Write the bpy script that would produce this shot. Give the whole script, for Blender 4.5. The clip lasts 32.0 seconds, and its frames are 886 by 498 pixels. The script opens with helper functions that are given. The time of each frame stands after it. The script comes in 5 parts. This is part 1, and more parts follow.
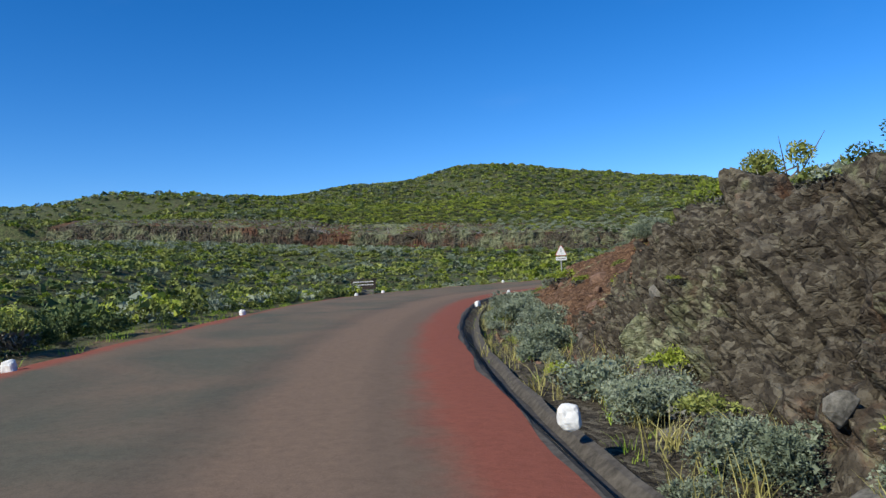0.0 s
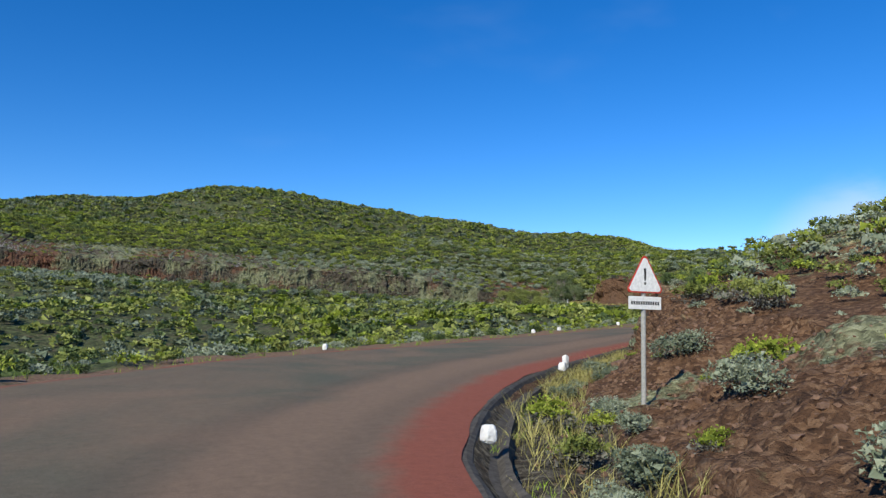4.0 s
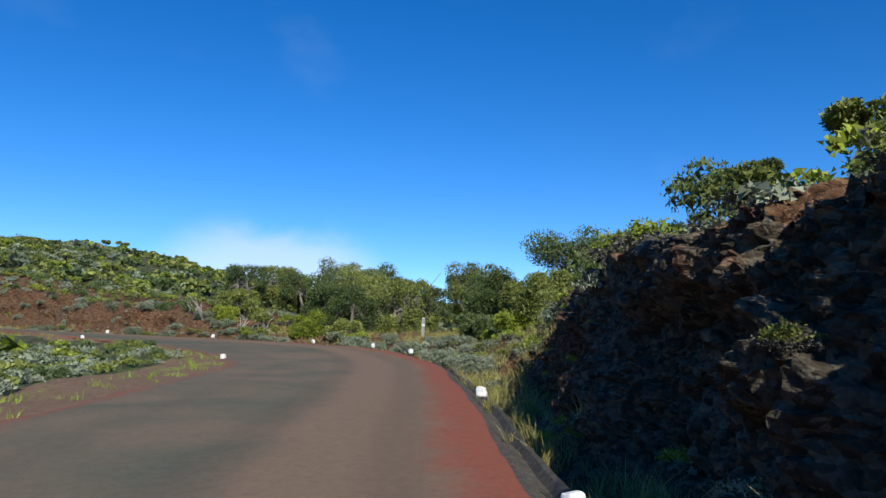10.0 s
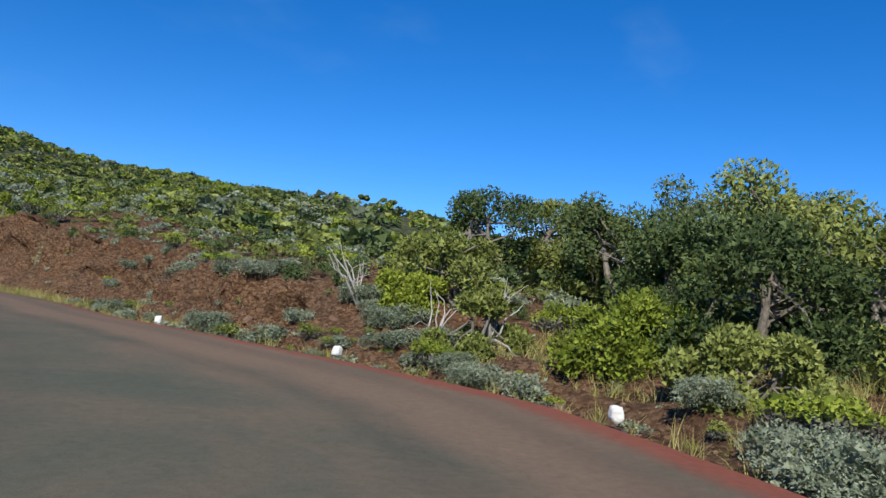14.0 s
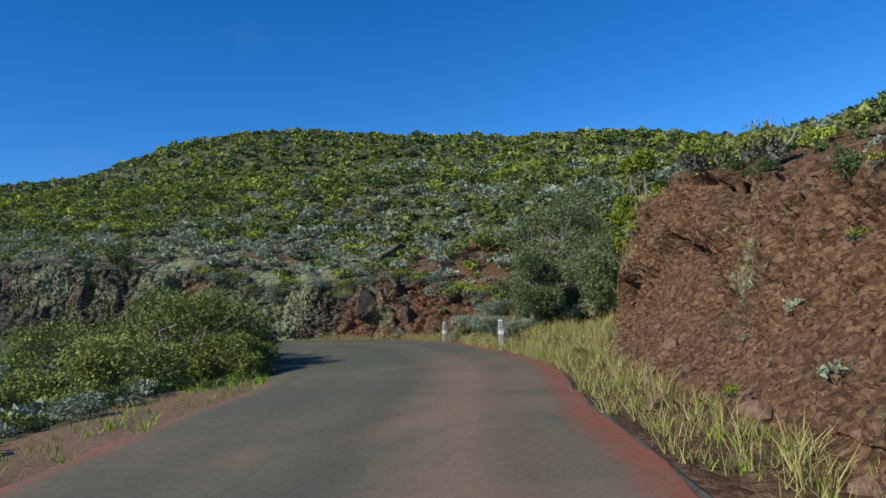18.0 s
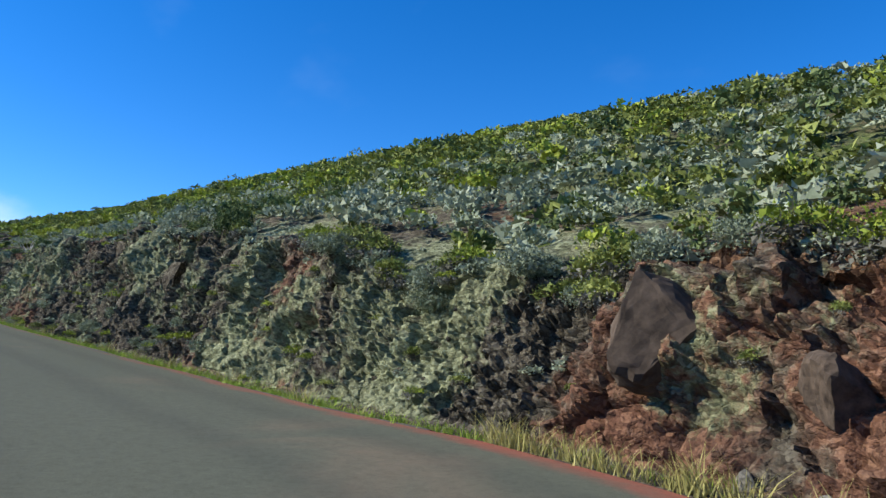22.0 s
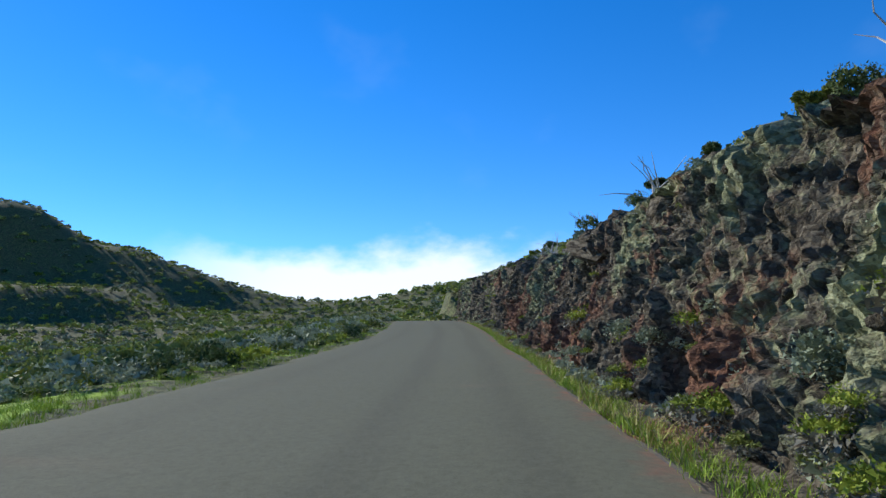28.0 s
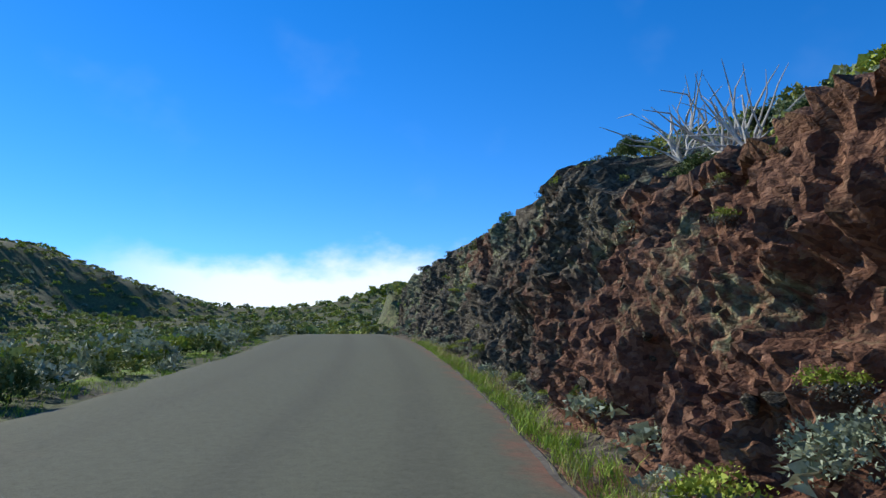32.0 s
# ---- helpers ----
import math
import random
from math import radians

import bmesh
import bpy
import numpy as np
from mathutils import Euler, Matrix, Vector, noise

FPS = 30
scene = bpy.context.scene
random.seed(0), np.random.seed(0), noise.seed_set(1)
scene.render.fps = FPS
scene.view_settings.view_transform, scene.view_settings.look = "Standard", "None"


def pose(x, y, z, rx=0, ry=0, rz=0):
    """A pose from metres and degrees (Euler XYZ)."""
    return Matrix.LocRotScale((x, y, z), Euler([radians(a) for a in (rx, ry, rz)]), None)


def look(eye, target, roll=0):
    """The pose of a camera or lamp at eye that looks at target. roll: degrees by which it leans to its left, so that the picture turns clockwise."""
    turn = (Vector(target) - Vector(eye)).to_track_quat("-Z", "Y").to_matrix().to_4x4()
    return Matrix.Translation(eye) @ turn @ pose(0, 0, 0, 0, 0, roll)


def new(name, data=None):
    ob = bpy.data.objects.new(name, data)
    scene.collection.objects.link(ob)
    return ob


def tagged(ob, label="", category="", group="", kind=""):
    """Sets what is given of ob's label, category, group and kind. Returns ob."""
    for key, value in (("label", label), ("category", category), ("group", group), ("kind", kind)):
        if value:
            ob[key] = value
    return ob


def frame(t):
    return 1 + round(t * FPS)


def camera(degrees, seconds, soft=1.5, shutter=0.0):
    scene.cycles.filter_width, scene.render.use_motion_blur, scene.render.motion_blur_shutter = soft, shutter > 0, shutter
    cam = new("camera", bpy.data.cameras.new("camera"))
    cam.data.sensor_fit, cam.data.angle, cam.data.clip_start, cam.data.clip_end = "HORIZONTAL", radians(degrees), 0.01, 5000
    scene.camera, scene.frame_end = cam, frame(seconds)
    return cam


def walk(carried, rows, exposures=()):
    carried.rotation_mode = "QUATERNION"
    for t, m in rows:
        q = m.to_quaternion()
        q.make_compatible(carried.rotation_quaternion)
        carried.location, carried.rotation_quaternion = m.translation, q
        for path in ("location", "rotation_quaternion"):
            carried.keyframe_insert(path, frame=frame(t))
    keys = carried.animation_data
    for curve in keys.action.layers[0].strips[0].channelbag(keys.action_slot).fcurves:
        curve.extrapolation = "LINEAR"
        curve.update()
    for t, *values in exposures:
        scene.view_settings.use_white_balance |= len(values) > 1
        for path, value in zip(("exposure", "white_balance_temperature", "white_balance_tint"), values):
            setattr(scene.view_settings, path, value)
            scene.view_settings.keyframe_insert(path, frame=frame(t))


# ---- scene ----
cam = camera(61.5, 32.0, soft=1.4, shutter=0.03)
PATH = [
    (0, (-0.000, 0.000, -0.134), (-0.192, 1.989, -0.046), -3.06),
    (0.5, (-0.660, 3.201, -0.032), (-0.814, 5.193, 0.054), -3.48),
    (1, (-1.266, 6.457, 0.049), (-1.375, 8.453, 0.137), -2.84),
    (1.5, (-1.826, 9.878, 0.153), (-1.833, 11.870, 0.328), -3.30),
    (2, (-2.241, 13.441, 0.213), (-2.110, 15.427, 0.409), -2.94),
    (2.5, (-2.574, 17.026, 0.277), (-2.352, 19.004, 0.464), -2.68),
    (3, (-2.883, 20.698, 0.325), (-2.583, 22.668, 0.486), -2.17),
    (3.5, (-3.048, 24.361, 0.378), (-2.644, 26.313, 0.539), -1.13),
    (4, (-2.928, 28.085, 0.457), (-2.461, 30.021, 0.652), -0.15),
    (4.5, (-2.517, 31.810, 0.492), (-1.965, 33.721, 0.700), 0.06),
    (5, (-1.805, 35.474, 0.490), (-1.121, 37.343, 0.692), -0.66),
    (5.5, (-0.779, 39.018, 0.505), (0.073, 40.817, 0.695), -2.71),
    (6, (0.574, 42.373, 0.597), (1.593, 44.082, 0.803), -3.89),
    (6.5, (2.186, 45.604, 0.670), (3.396, 47.183, 0.883), -1.77),
    (7, (4.197, 48.644, 0.774), (5.564, 50.086, 0.999), -0.83),
    (7.5, (6.429, 51.512, 0.855), (7.932, 52.812, 1.088), -0.96),
    (8, (8.957, 54.224, 0.946), (10.548, 55.414, 1.173), -0.81),
    (8.5, (11.819, 56.903, 1.091), (13.479, 57.987, 1.353), 0.55),
    (9, (14.822, 59.474, 1.229), (16.489, 60.541, 1.516), 0.70),
    (9.5, (17.868, 61.952, 1.395), (19.576, 62.951, 1.687), 0.82),
    (10, (21.034, 64.418, 1.507), (22.733, 65.437, 1.778), 0.99),
    (10.5, (24.396, 66.939, 1.642), (26.096, 67.960, 1.901), 2.55),
    (11, (27.617, 69.278, 1.813), (29.300, 70.325, 2.081), 2.05),
    (11.5, (30.717, 71.456, 1.973), (32.390, 72.520, 2.235), 1.64),
    (12, (33.840, 73.691, 2.112), (35.507, 74.765, 2.371), 2.47),
    (12.5, (36.893, 75.950, 2.313), (38.527, 77.064, 2.609), 4.40),
    (13, (39.628, 78.301, 2.452), (41.149, 79.565, 2.755), 3.44),
    (13.5, (42.089, 80.837, 2.610), (43.434, 82.296, 2.861), 5.40),
    (14, (44.205, 83.819, 2.743), (45.295, 85.483, 2.954), 5.35),
    (14.5, (45.950, 87.037, 2.833), (46.691, 88.886, 3.010), 5.30),
    (15, (47.116, 90.319, 2.898), (47.538, 92.268, 3.049), 5.09),
    (15.5, (47.703, 93.490, 3.012), (47.859, 95.476, 3.186), 1.46),
    (16, (47.917, 96.966, 3.243), (47.825, 98.954, 3.445), 0.08),
    (16.5, (47.809, 100.596, 3.485), (47.497, 102.560, 3.695), -0.10),
    (17, (47.433, 104.250, 3.687), (46.947, 106.179, 3.892), -0.42),
    (17.5, (46.842, 107.806, 3.820), (46.267, 109.711, 4.012), -1.83),
    (18, (46.093, 111.132, 3.844), (45.568, 113.052, 4.033), -3.60),
    (18.5, (45.444, 114.198, 3.885), (44.888, 116.105, 4.118), -2.65),
    (19, (44.739, 117.293, 4.002), (44.244, 119.209, 4.293), -1.06),
    (19.5, (44.084, 120.238, 4.013), (43.604, 122.150, 4.354), -0.41),
    (20, (43.404, 123.123, 4.021), (42.874, 125.022, 4.360), 1.31),
    (20.5, (42.570, 125.937, 4.062), (41.972, 127.817, 4.389), 1.07),
    (21, (41.528, 128.752, 4.170), (40.729, 130.560, 4.475), 0.54),
    (21.5, (40.046, 131.452, 4.215), (39.004, 133.131, 4.528), 1.26),
    (22, (38.135, 133.858, 4.306), (36.785, 135.305, 4.595), 2.61),
    (22.5, (35.864, 135.910, 4.451), (34.214, 137.005, 4.727), 1.67),
    (23, (33.237, 137.534, 4.494), (31.416, 138.312, 4.781), 1.00),
    (23.5, (30.277, 138.943, 4.601), (28.345, 139.378, 4.885), -1.25),
    (24, (26.994, 140.061, 4.710), (25.021, 140.233, 4.992), -2.19),
    (24.5, (23.715, 140.798, 4.798), (21.741, 140.920, 5.105), -1.74),
    (25, (20.358, 141.416, 4.944), (18.382, 141.516, 5.238), -1.11),
    (25.5, (16.996, 141.694, 5.318), (15.015, 141.806, 5.575), -2.60),
    (26, (13.542, 141.943, 5.630), (11.558, 142.057, 5.847), -0.95),
    (26.5, (10.020, 142.194, 5.876), (8.035, 142.307, 6.082), -0.13),
    (27, (6.441, 142.481, 6.039), (4.456, 142.596, 6.257), -0.37),
    (27.5, (2.808, 142.837, 6.196), (0.829, 142.959, 6.457), -1.35),
    (28, (-0.885, 143.300, 6.419), (-2.856, 143.438, 6.727), -1.26),
    (28.5, (-4.580, 143.729, 6.697), (-6.537, 143.961, 7.035), -1.34),
    (29, (-8.209, 144.152, 6.936), (-10.151, 144.507, 7.257), -1.72),
    (29.5, (-11.928, 144.580, 7.159), (-13.852, 144.980, 7.531), -0.30),
    (30, (-15.497, 144.955, 7.391), (-17.424, 145.277, 7.820), 0.09),
    (30.5, (-19.236, 145.353, 7.658), (-21.183, 145.640, 8.018), 0.35),
    (31, (-22.536, 145.676, 7.841), (-24.483, 145.970, 8.196), -0.44),
    (31.5, (-26.234, 146.063, 8.096), (-28.185, 146.339, 8.439), -0.88),
    (32, (-29.899, 146.316, 8.384), (-31.852, 146.590, 8.717), -0.87),
]
walk(cam, [(t, look(eye, target, roll)) for t, eye, target, roll in PATH],
     exposures=[(0.0, 0.0), (17.5, 0.0), (20.5, 0.2), (23.0, 0.65), (25.5, 0.9), (28.0, 0.35), (32.0, 0.32)])

# ---- world and sun ----
SUN_AZ = math.atan2(-0.66, -0.751)          # bearing of the sun from +y towards +x
SUN_EL = radians(34)
world = bpy.data.worlds.new("sky")
scene.world = world
world.use_nodes = True
wt = world.node_tree
for nd in list(wt.nodes):
    wt.nodes.remove(nd)
w_out = wt.nodes.new("ShaderNodeOutputWorld")
w_bg = wt.nodes.new("ShaderNodeBackground")
w_sky = wt.nodes.new("ShaderNodeTexSky")
w_sky.sky_type = "NISHITA"
w_sky.sun_disc = False
w_sky.sun_elevation = SUN_EL
w_sky.sun_rotation = SUN_AZ
w_sky.altitude = 2300
w_sky.air_density = 1.0
w_sky.dust_density = 0.1
w_sky.ozone_density = 4.0
w_bg.inputs["Strength"].default_value = 0.13
w_hsv = wt.nodes.new("ShaderNodeHueSaturation")
w_hsv.inputs["Saturation"].default_value = 1.32
w_hsv.inputs["Hue"].default_value = 0.507
w_hsv.inputs["Value"].default_value = 1.26
wt.links.new(w_sky.outputs[0], w_hsv.inputs["Color"])
# bank of trade-wind cloud low over the horizon
w_tc = wt.nodes.new("ShaderNodeTexCoord")
w_sep = wt.nodes.new("ShaderNodeSeparateXYZ")
wt.links.new(w_tc.outputs["Generated"], w_sep.inputs[0])
w_map = wt.nodes.new("ShaderNodeMapping")
w_map.inputs["Scale"].default_value = (7, 7, 13)
wt.links.new(w_tc.outputs["Generated"], w_map.inputs[0])
w_noise = wt.nodes.new("ShaderNodeTexNoise")
w_noise.inputs["Scale"].default_value = 1.0
w_noise.inputs["Detail"].default_value = 8
w_noise.inputs["Roughness"].default_value = 0.55
wt.links.new(w_map.outputs[0], w_noise.inputs["Vector"])


def wmath(op, a, b=None, clamp=False):
    nd = wt.nodes.new("ShaderNodeMath")
    nd.operation, nd.use_clamp = op, clamp
    for k, v in enumerate((a, b)):
        if v is None:
            continue
        if isinstance(v, (int, float)):
            nd.inputs[k].default_value = v
        else:
            wt.links.new(v, nd.inputs[k])
    return nd.outputs[0]


def wramp(v, lo, hi):
    nd = wt.nodes.new("ShaderNodeMapRange")
    nd.interpolation_type = "SMOOTHSTEP"
    wt.links.new(v, nd.inputs[0])
    for k, q in ((1, lo), (2, hi), (3, 0.0), (4, 1.0)):
        nd.inputs[k].default_value = q
    return nd.outputs[0]


# two cloud banks: one to the west, a smaller one to the north-east
west = wmath("MULTIPLY", wramp(wmath("MULTIPLY", w_sep.outputs[0], -1.0), 0.925, 0.99), 0.85)
east = wmath("MULTIPLY", wramp(wmath("ADD", wmath("MULTIPLY", w_sep.outputs[0], 0.72), wmath("MULTIPLY", w_sep.outputs[1], 0.695)), 0.980, 0.994), 0.5)
low = wramp(wmath("ADD", w_sep.outputs[2], wmath("MULTIPLY", w_noise.outputs[0], -0.13)), 0.105, 0.06)
cloud = wmath("MULTIPLY", wmath("MAXIMUM", west, east), low, True)
wisp_map = wt.nodes.new("ShaderNodeMapping")
wisp_map.inputs["Scale"].default_value = (2.2, 5.0, 7.0)
wisp_map.inputs["Rotation"].default_value = (0.3, 0.2, 0.9)
wt.links.new(w_tc.outputs["Generated"], wisp_map.inputs[0])
w_noise2 = wt.nodes.new("ShaderNodeTexNoise")
w_noise2.inputs["Scale"].default_value = 1.4
w_noise2.inputs["Detail"].default_value = 4
wt.links.new(wisp_map.outputs[0], w_noise2.inputs["Vector"])
wisp = wmath("MULTIPLY", wramp(w_noise2.outputs[0], 0.58, 0.85), 0.045)
w_mix0 = wt.nodes.new("ShaderNodeMix")
w_mix0.data_type = "RGBA"
wt.links.new(wisp, w_mix0.inputs[0])
wt.links.new(w_hsv.outputs[0], w_mix0.inputs[6])
w_mix0.inputs[7].default_value = (5.0, 6.0, 7.0, 1)
w_mix = wt.nodes.new("ShaderNodeMix")
w_mix.data_type = "RGBA"
wt.links.new(cloud, w_mix.inputs[0])
wt.links.new(w_mix0.outputs[2], w_mix.inputs[6])
w_mix.inputs[7].default_value = (6.6, 7.0, 7.4, 1)
wt.links.new(w_mix.outputs[2], w_bg.inputs["Color"])
wt.links.new(w_bg.outputs[0], w_out.inputs["Surface"])

sun_data = bpy.data.lights.new("sun", "SUN")
sun_data.energy = 5.0
sun_data.angle = radians(0.53)
sun_data.color = (1.0, 0.95, 0.83)
sun = new("sun", sun_data)
to_sun = Vector((math.sin(SUN_AZ) * math.cos(SUN_EL), math.cos(SUN_AZ) * math.cos(SUN_EL), math.sin(SUN_EL)))
sun.matrix_world = look(to_sun * 300, (0, 0, 0))

# ---- numeric noise ----


def hash3(i, j, k, seed=0):
    v = (np.asarray(i, np.int64) * 73856093) ^ (np.asarray(j, np.int64) * 19349663) ^ (np.asarray(k, np.int64) * 83492791) ^ (seed * 2654435761 & 0x7FFFFFFF)
    v = (v ^ (v >> 13)) * 1274126177 & 0x7FFFFFFF
    v = (v ^ (v >> 15)) * 2246822519 & 0x7FFFFFFF
    return ((v ^ (v >> 16)) & 0xFFFFFF) / float(0xFFFFFF)


def value_noise(p, seed=0):
    """Smooth value noise from -1 to 1 for rows of places."""
    f = np.floor(p).astype(np.int64)
    w = p - f
    w = w * w * (3 - 2 * w)
    tot = 0
    for a in (0, 1):
        for b in (0, 1):
            for c in (0, 1):
                h = hash3(f[:, 0] + a, f[:, 1] + b, f[:, 2] + c, seed)
                tot = tot + h * (w[:, 0] if a else 1 - w[:, 0]) * (w[:, 1] if b else 1 - w[:, 1]) * (w[:, 2] if c else 1 - w[:, 2])
    return tot * 2 - 1


def fbm(p, octaves=4, seed=0):
    tot, amp = 0, 1.0
    for o in range(octaves):
        tot = tot + amp * value_noise(p * 2.03 ** o + 17.3 * o, seed + o)
        amp *= 0.5
    return tot


def cells(p, seed=0):
    """Cellular noise: the nearest cell's distance, the gap to the next one, and its random number."""
    f = np.floor(p).astype(np.int64)
    d1 = np.full(len(p), 9.0)
    d2 = np.full(len(p), 9.0)
    rnd = np.zeros(len(p))
    off = np.zeros((len(p), 3))
    for a in (-1, 0, 1):
        for b in (-1, 0, 1):
            for c in (-1, 0, 1):
                i, j, k = f[:, 0] + a, f[:, 1] + b, f[:, 2] + c
                q = np.stack([i + 0.1 + 0.8 * hash3(i, j, k, seed), j + 0.1 + 0.8 * hash3(i, j, k, seed + 7), k + 0.1 + 0.8 * hash3(i, j, k, seed + 13)], 1)
                d = np.linalg.norm(p - q, axis=1)
                near = d < d1
                d2 = np.where(near, d1, np.minimum(d2, d))
                rnd = np.where(near, hash3(i, j, k, seed + 29), rnd)
                off = np.where(near[:, None], p - q, off)
                d1 = np.where(near, d, d1)
    # a tilted facet for each cell
    tilt = off[:, 0] * np.sin(rnd * 97) + off[:, 1] * np.sin(rnd * 57 + 2) + off[:, 2] * np.cos(rnd * 71)
    return tilt, d2 - d1, rnd


def smooth(lo, hi, v):
    w = np.clip((np.asarray(v, float) - lo) / (hi - lo), 0, 1)
    return w * w * (3 - 2 * w)


# ---- the road's line: a knot every ten metres ----
ROAD = [(3.9, -19.7, -2.07), (1.9, -9.7, -1.81), (0.0, 0.0, -1.53), (-1.8, 9.9, -1.28), (-2.8, 20.0, -1.09), (-2.7, 29.9, -0.96),
        (-0.6, 39.4, -0.82), (4.0, 48.3, -0.62), (10.7, 55.8, -0.33), (18.2, 62.2, -0.01), (26.3, 68.3, 0.36), (34.5, 74.1, 0.76),
        (41.8, 80.6, 1.14), (46.8, 89.3, 1.54), (47.9, 99.1, 1.97), (46.5, 109.1, 2.33), (44.4, 118.8, 2.58), (41.6, 128.5, 2.78),
        (35.3, 136.2, 3.04), (26.3, 140.2, 3.42), (16.7, 141.7, 3.96), (6.4, 142.5, 4.61), (-3.5, 143.6, 5.23), (-13.4, 144.7, 5.85),
        (-23.3, 145.8, 6.54), (-33.2, 146.6, 7.23), (-43.2, 147.5, 8.03), (-53.1, 148.0, 8.9), (-63.0, 148.2, 9.82), (-73.0, 148.2, 10.6), (-83.0, 148.1, 11.25), (-93.0, 148.4, 11.8), (-102.5, 149.6, 12.1)]
knots = np.array(ROAD)


def spline(pts, per):
    out = []
    n = len(pts)
    for i in range(n - 1):
        p0, p1, p2, p3 = pts[max(i - 1, 0)], pts[i], pts[i + 1], pts[min(i + 2, n - 1)]
        for k in range(per):
            u = k / per
            out.append(0.5 * (2 * p1 + (p2 - p0) * u + (2 * p0 - 5 * p1 + 4 * p2 - p3) * u * u + (3 * p1 - p0 - 3 * p2 + p3) * u ** 3))
    out.append(pts[-1])
    return np.array(out)


line = spline(knots, 80)
line_s = np.r_[0, np.cumsum(np.linalg.norm(np.diff(line[:, :2], axis=0), axis=1))]
line_s -= line_s[160]                     # 0 m where the drive begins
tang = np.gradient(line[:, :2], axis=0)
tang /= np.linalg.norm(tang, axis=1)[:, None]
S_MIN, S_MAX = float(line_s[0]), float(line_s[-1])


def along(table, s):
    t = np.array(table, float)
    w = np.interp(s, t[:, 0], t[:, 1])
    return w


# edges of the asphalt, as offsets from the line (right positive)
EDGE_R = [(-20, 1.5), (15, 1.2), (26, 1.25), (36, 0.8), (45, 1.2), (52, 1.7), (60, 1.5), (70, 1.1), (84, 1.5), (92, 1.9), (100, 2.6), (108, 3.9), (113, 3.8),
          (119, 2.3), (126, 1.0), (134, 1.4), (144, 1.3), (149, 1.6), (154, 2.2), (158, 3.1), (161.5, 3.5), (165, 2.85), (168.5, 2.05), (172, 1.7), (178, 1.65), (186, 1.75), (204, 1.7), (215, 1.5), (235, 1.3), (280, 1.5)]
EDGE_L = [(-20, -5.2), (20, -5.6), (28, -6.4), (38, -7.4), (46, -6.6), (54, -5.2), (70, -4.8), (86, -4.9), (98, -4.1), (110, -4.2), (130, -4.5), (145, -4.8), (153, -4.3),
          (162, -3.6), (172, -5.0), (182, -5.6), (204, -6.2), (215, -6.0), (235, -5.6), (280, -4.6)]
FALL = [(-20, -0.035), (45, -0.035), (60, -0.015), (90, 0.0), (105, 0.035), (118, 0.035), (130, 0.0), (150, 0.01), (165, 0.03), (180, -0.01), (280, -0.01)]


def place(s, d):
    """World x, y and the road's height for offsets along and across the line."""
    s, d = np.broadcast_arrays(np.asarray(s, float), np.asarray(d, float))
    x = np.interp(s, line_s, line[:, 0])
    y = np.interp(s, line_s, line[:, 1])
    z = np.interp(s, line_s, line[:, 2])
    tx = np.interp(s, line_s, tang[:, 0])
    ty = np.interp(s, line_s, tang[:, 1])
    n = np.hypot(tx, ty)
    return x + d * ty / n, y - d * tx / n, z + d * along(FALL, s) * smooth(14, 6, abs(d))


def offset(x, y):
    """Nearest station and offset for rows of x, y."""
    x, y = np.ravel(x), np.ravel(y)
    best = np.zeros(len(x), int)
    step = line[::8, :2]
    for a in range(0, len(x), 4000):
        q = np.stack([x[a:a + 4000], y[a:a + 4000]], 1)
        best[a:a + 4000] = ((q[:, None, :] - step[None]) ** 2).sum(-1).argmin(1) * 8
    dx, dy = x - line[best, 0], y - line[best, 1]
    d = dx * tang[best, 1] - dy * tang[best, 0]
    far = np.hypot(dx, dy)
    return line_s[best], np.where(d < 0, -far, far)


# ---- landform ----
LAND = [(-145, 205, 27), (-108, 203, 29.5), (-85, 207, 27.5), (-65, 207, 26), (-40, 207, 28.3), (-12, 205, 33.0), (5, 210, 31.5), (22, 210, 28.2), (42, 208, 24.8), (75, 205, 22.4), (110, 190, 15), (-60, 175, 17.5), (-20, 176, 16.2), (20, 174, 14.5), (60, 170, 11),
        (72, 142, 13.5), (100, 140, 8.8), (60, 115, 5), (85, 110, 5), (75, 85, 4.5), (50, 55, 3.5), (30, 40, 3), (25, 10, 3), (15, -20, 3),
        (10, 100, 0.5), (-15, 75, -3.0), (-20, 40, -3.0), (-30, 10, -3), (-35, 110, 1.5), (-60, 80, 4)]
LAND2 = [(-60, 128, 6.5), (15, 122, 1.8), (-97, 80, 7), (-126, 107, 9), (-80, 100, 7), (-120, 125, 11), (-100, 160, 14), (-160, 165, 20), (-100, 30, 8), (-60, 20, 2), (-150, 96, 11), (-160, 130, 14),
         (-200, 60, 17), (-200, 118, 18), (-220, 160, 25), (-245, 30, 34), (-255, 95, 24), (-265, 130, 25), (-300, -9, 74), (-335, 12, 63), (-319, 38, 58), (-322, 57, 46.5), (-328, 80, 37.5), (-333, 103, 32.5), (-338, 121, 30), (-332, 138, 33),
         (-325, 158, 38), (-325, 176, 43), (-320, 200, 44), (-340, -50, 78), (-250, -40, 48), (-400, 40, 44), (-400, 110, 26), (-400, 180, 30),
         (20, 235, 26), (-90, 250, 22), (110, 240, 14), (-230, 230, 30), (170, 120, 6), (140, 30, 3), (40, -90, -2), (-60, -80, -6), (-150, -40, 10)]
land = np.array(LAND + LAND2, float)


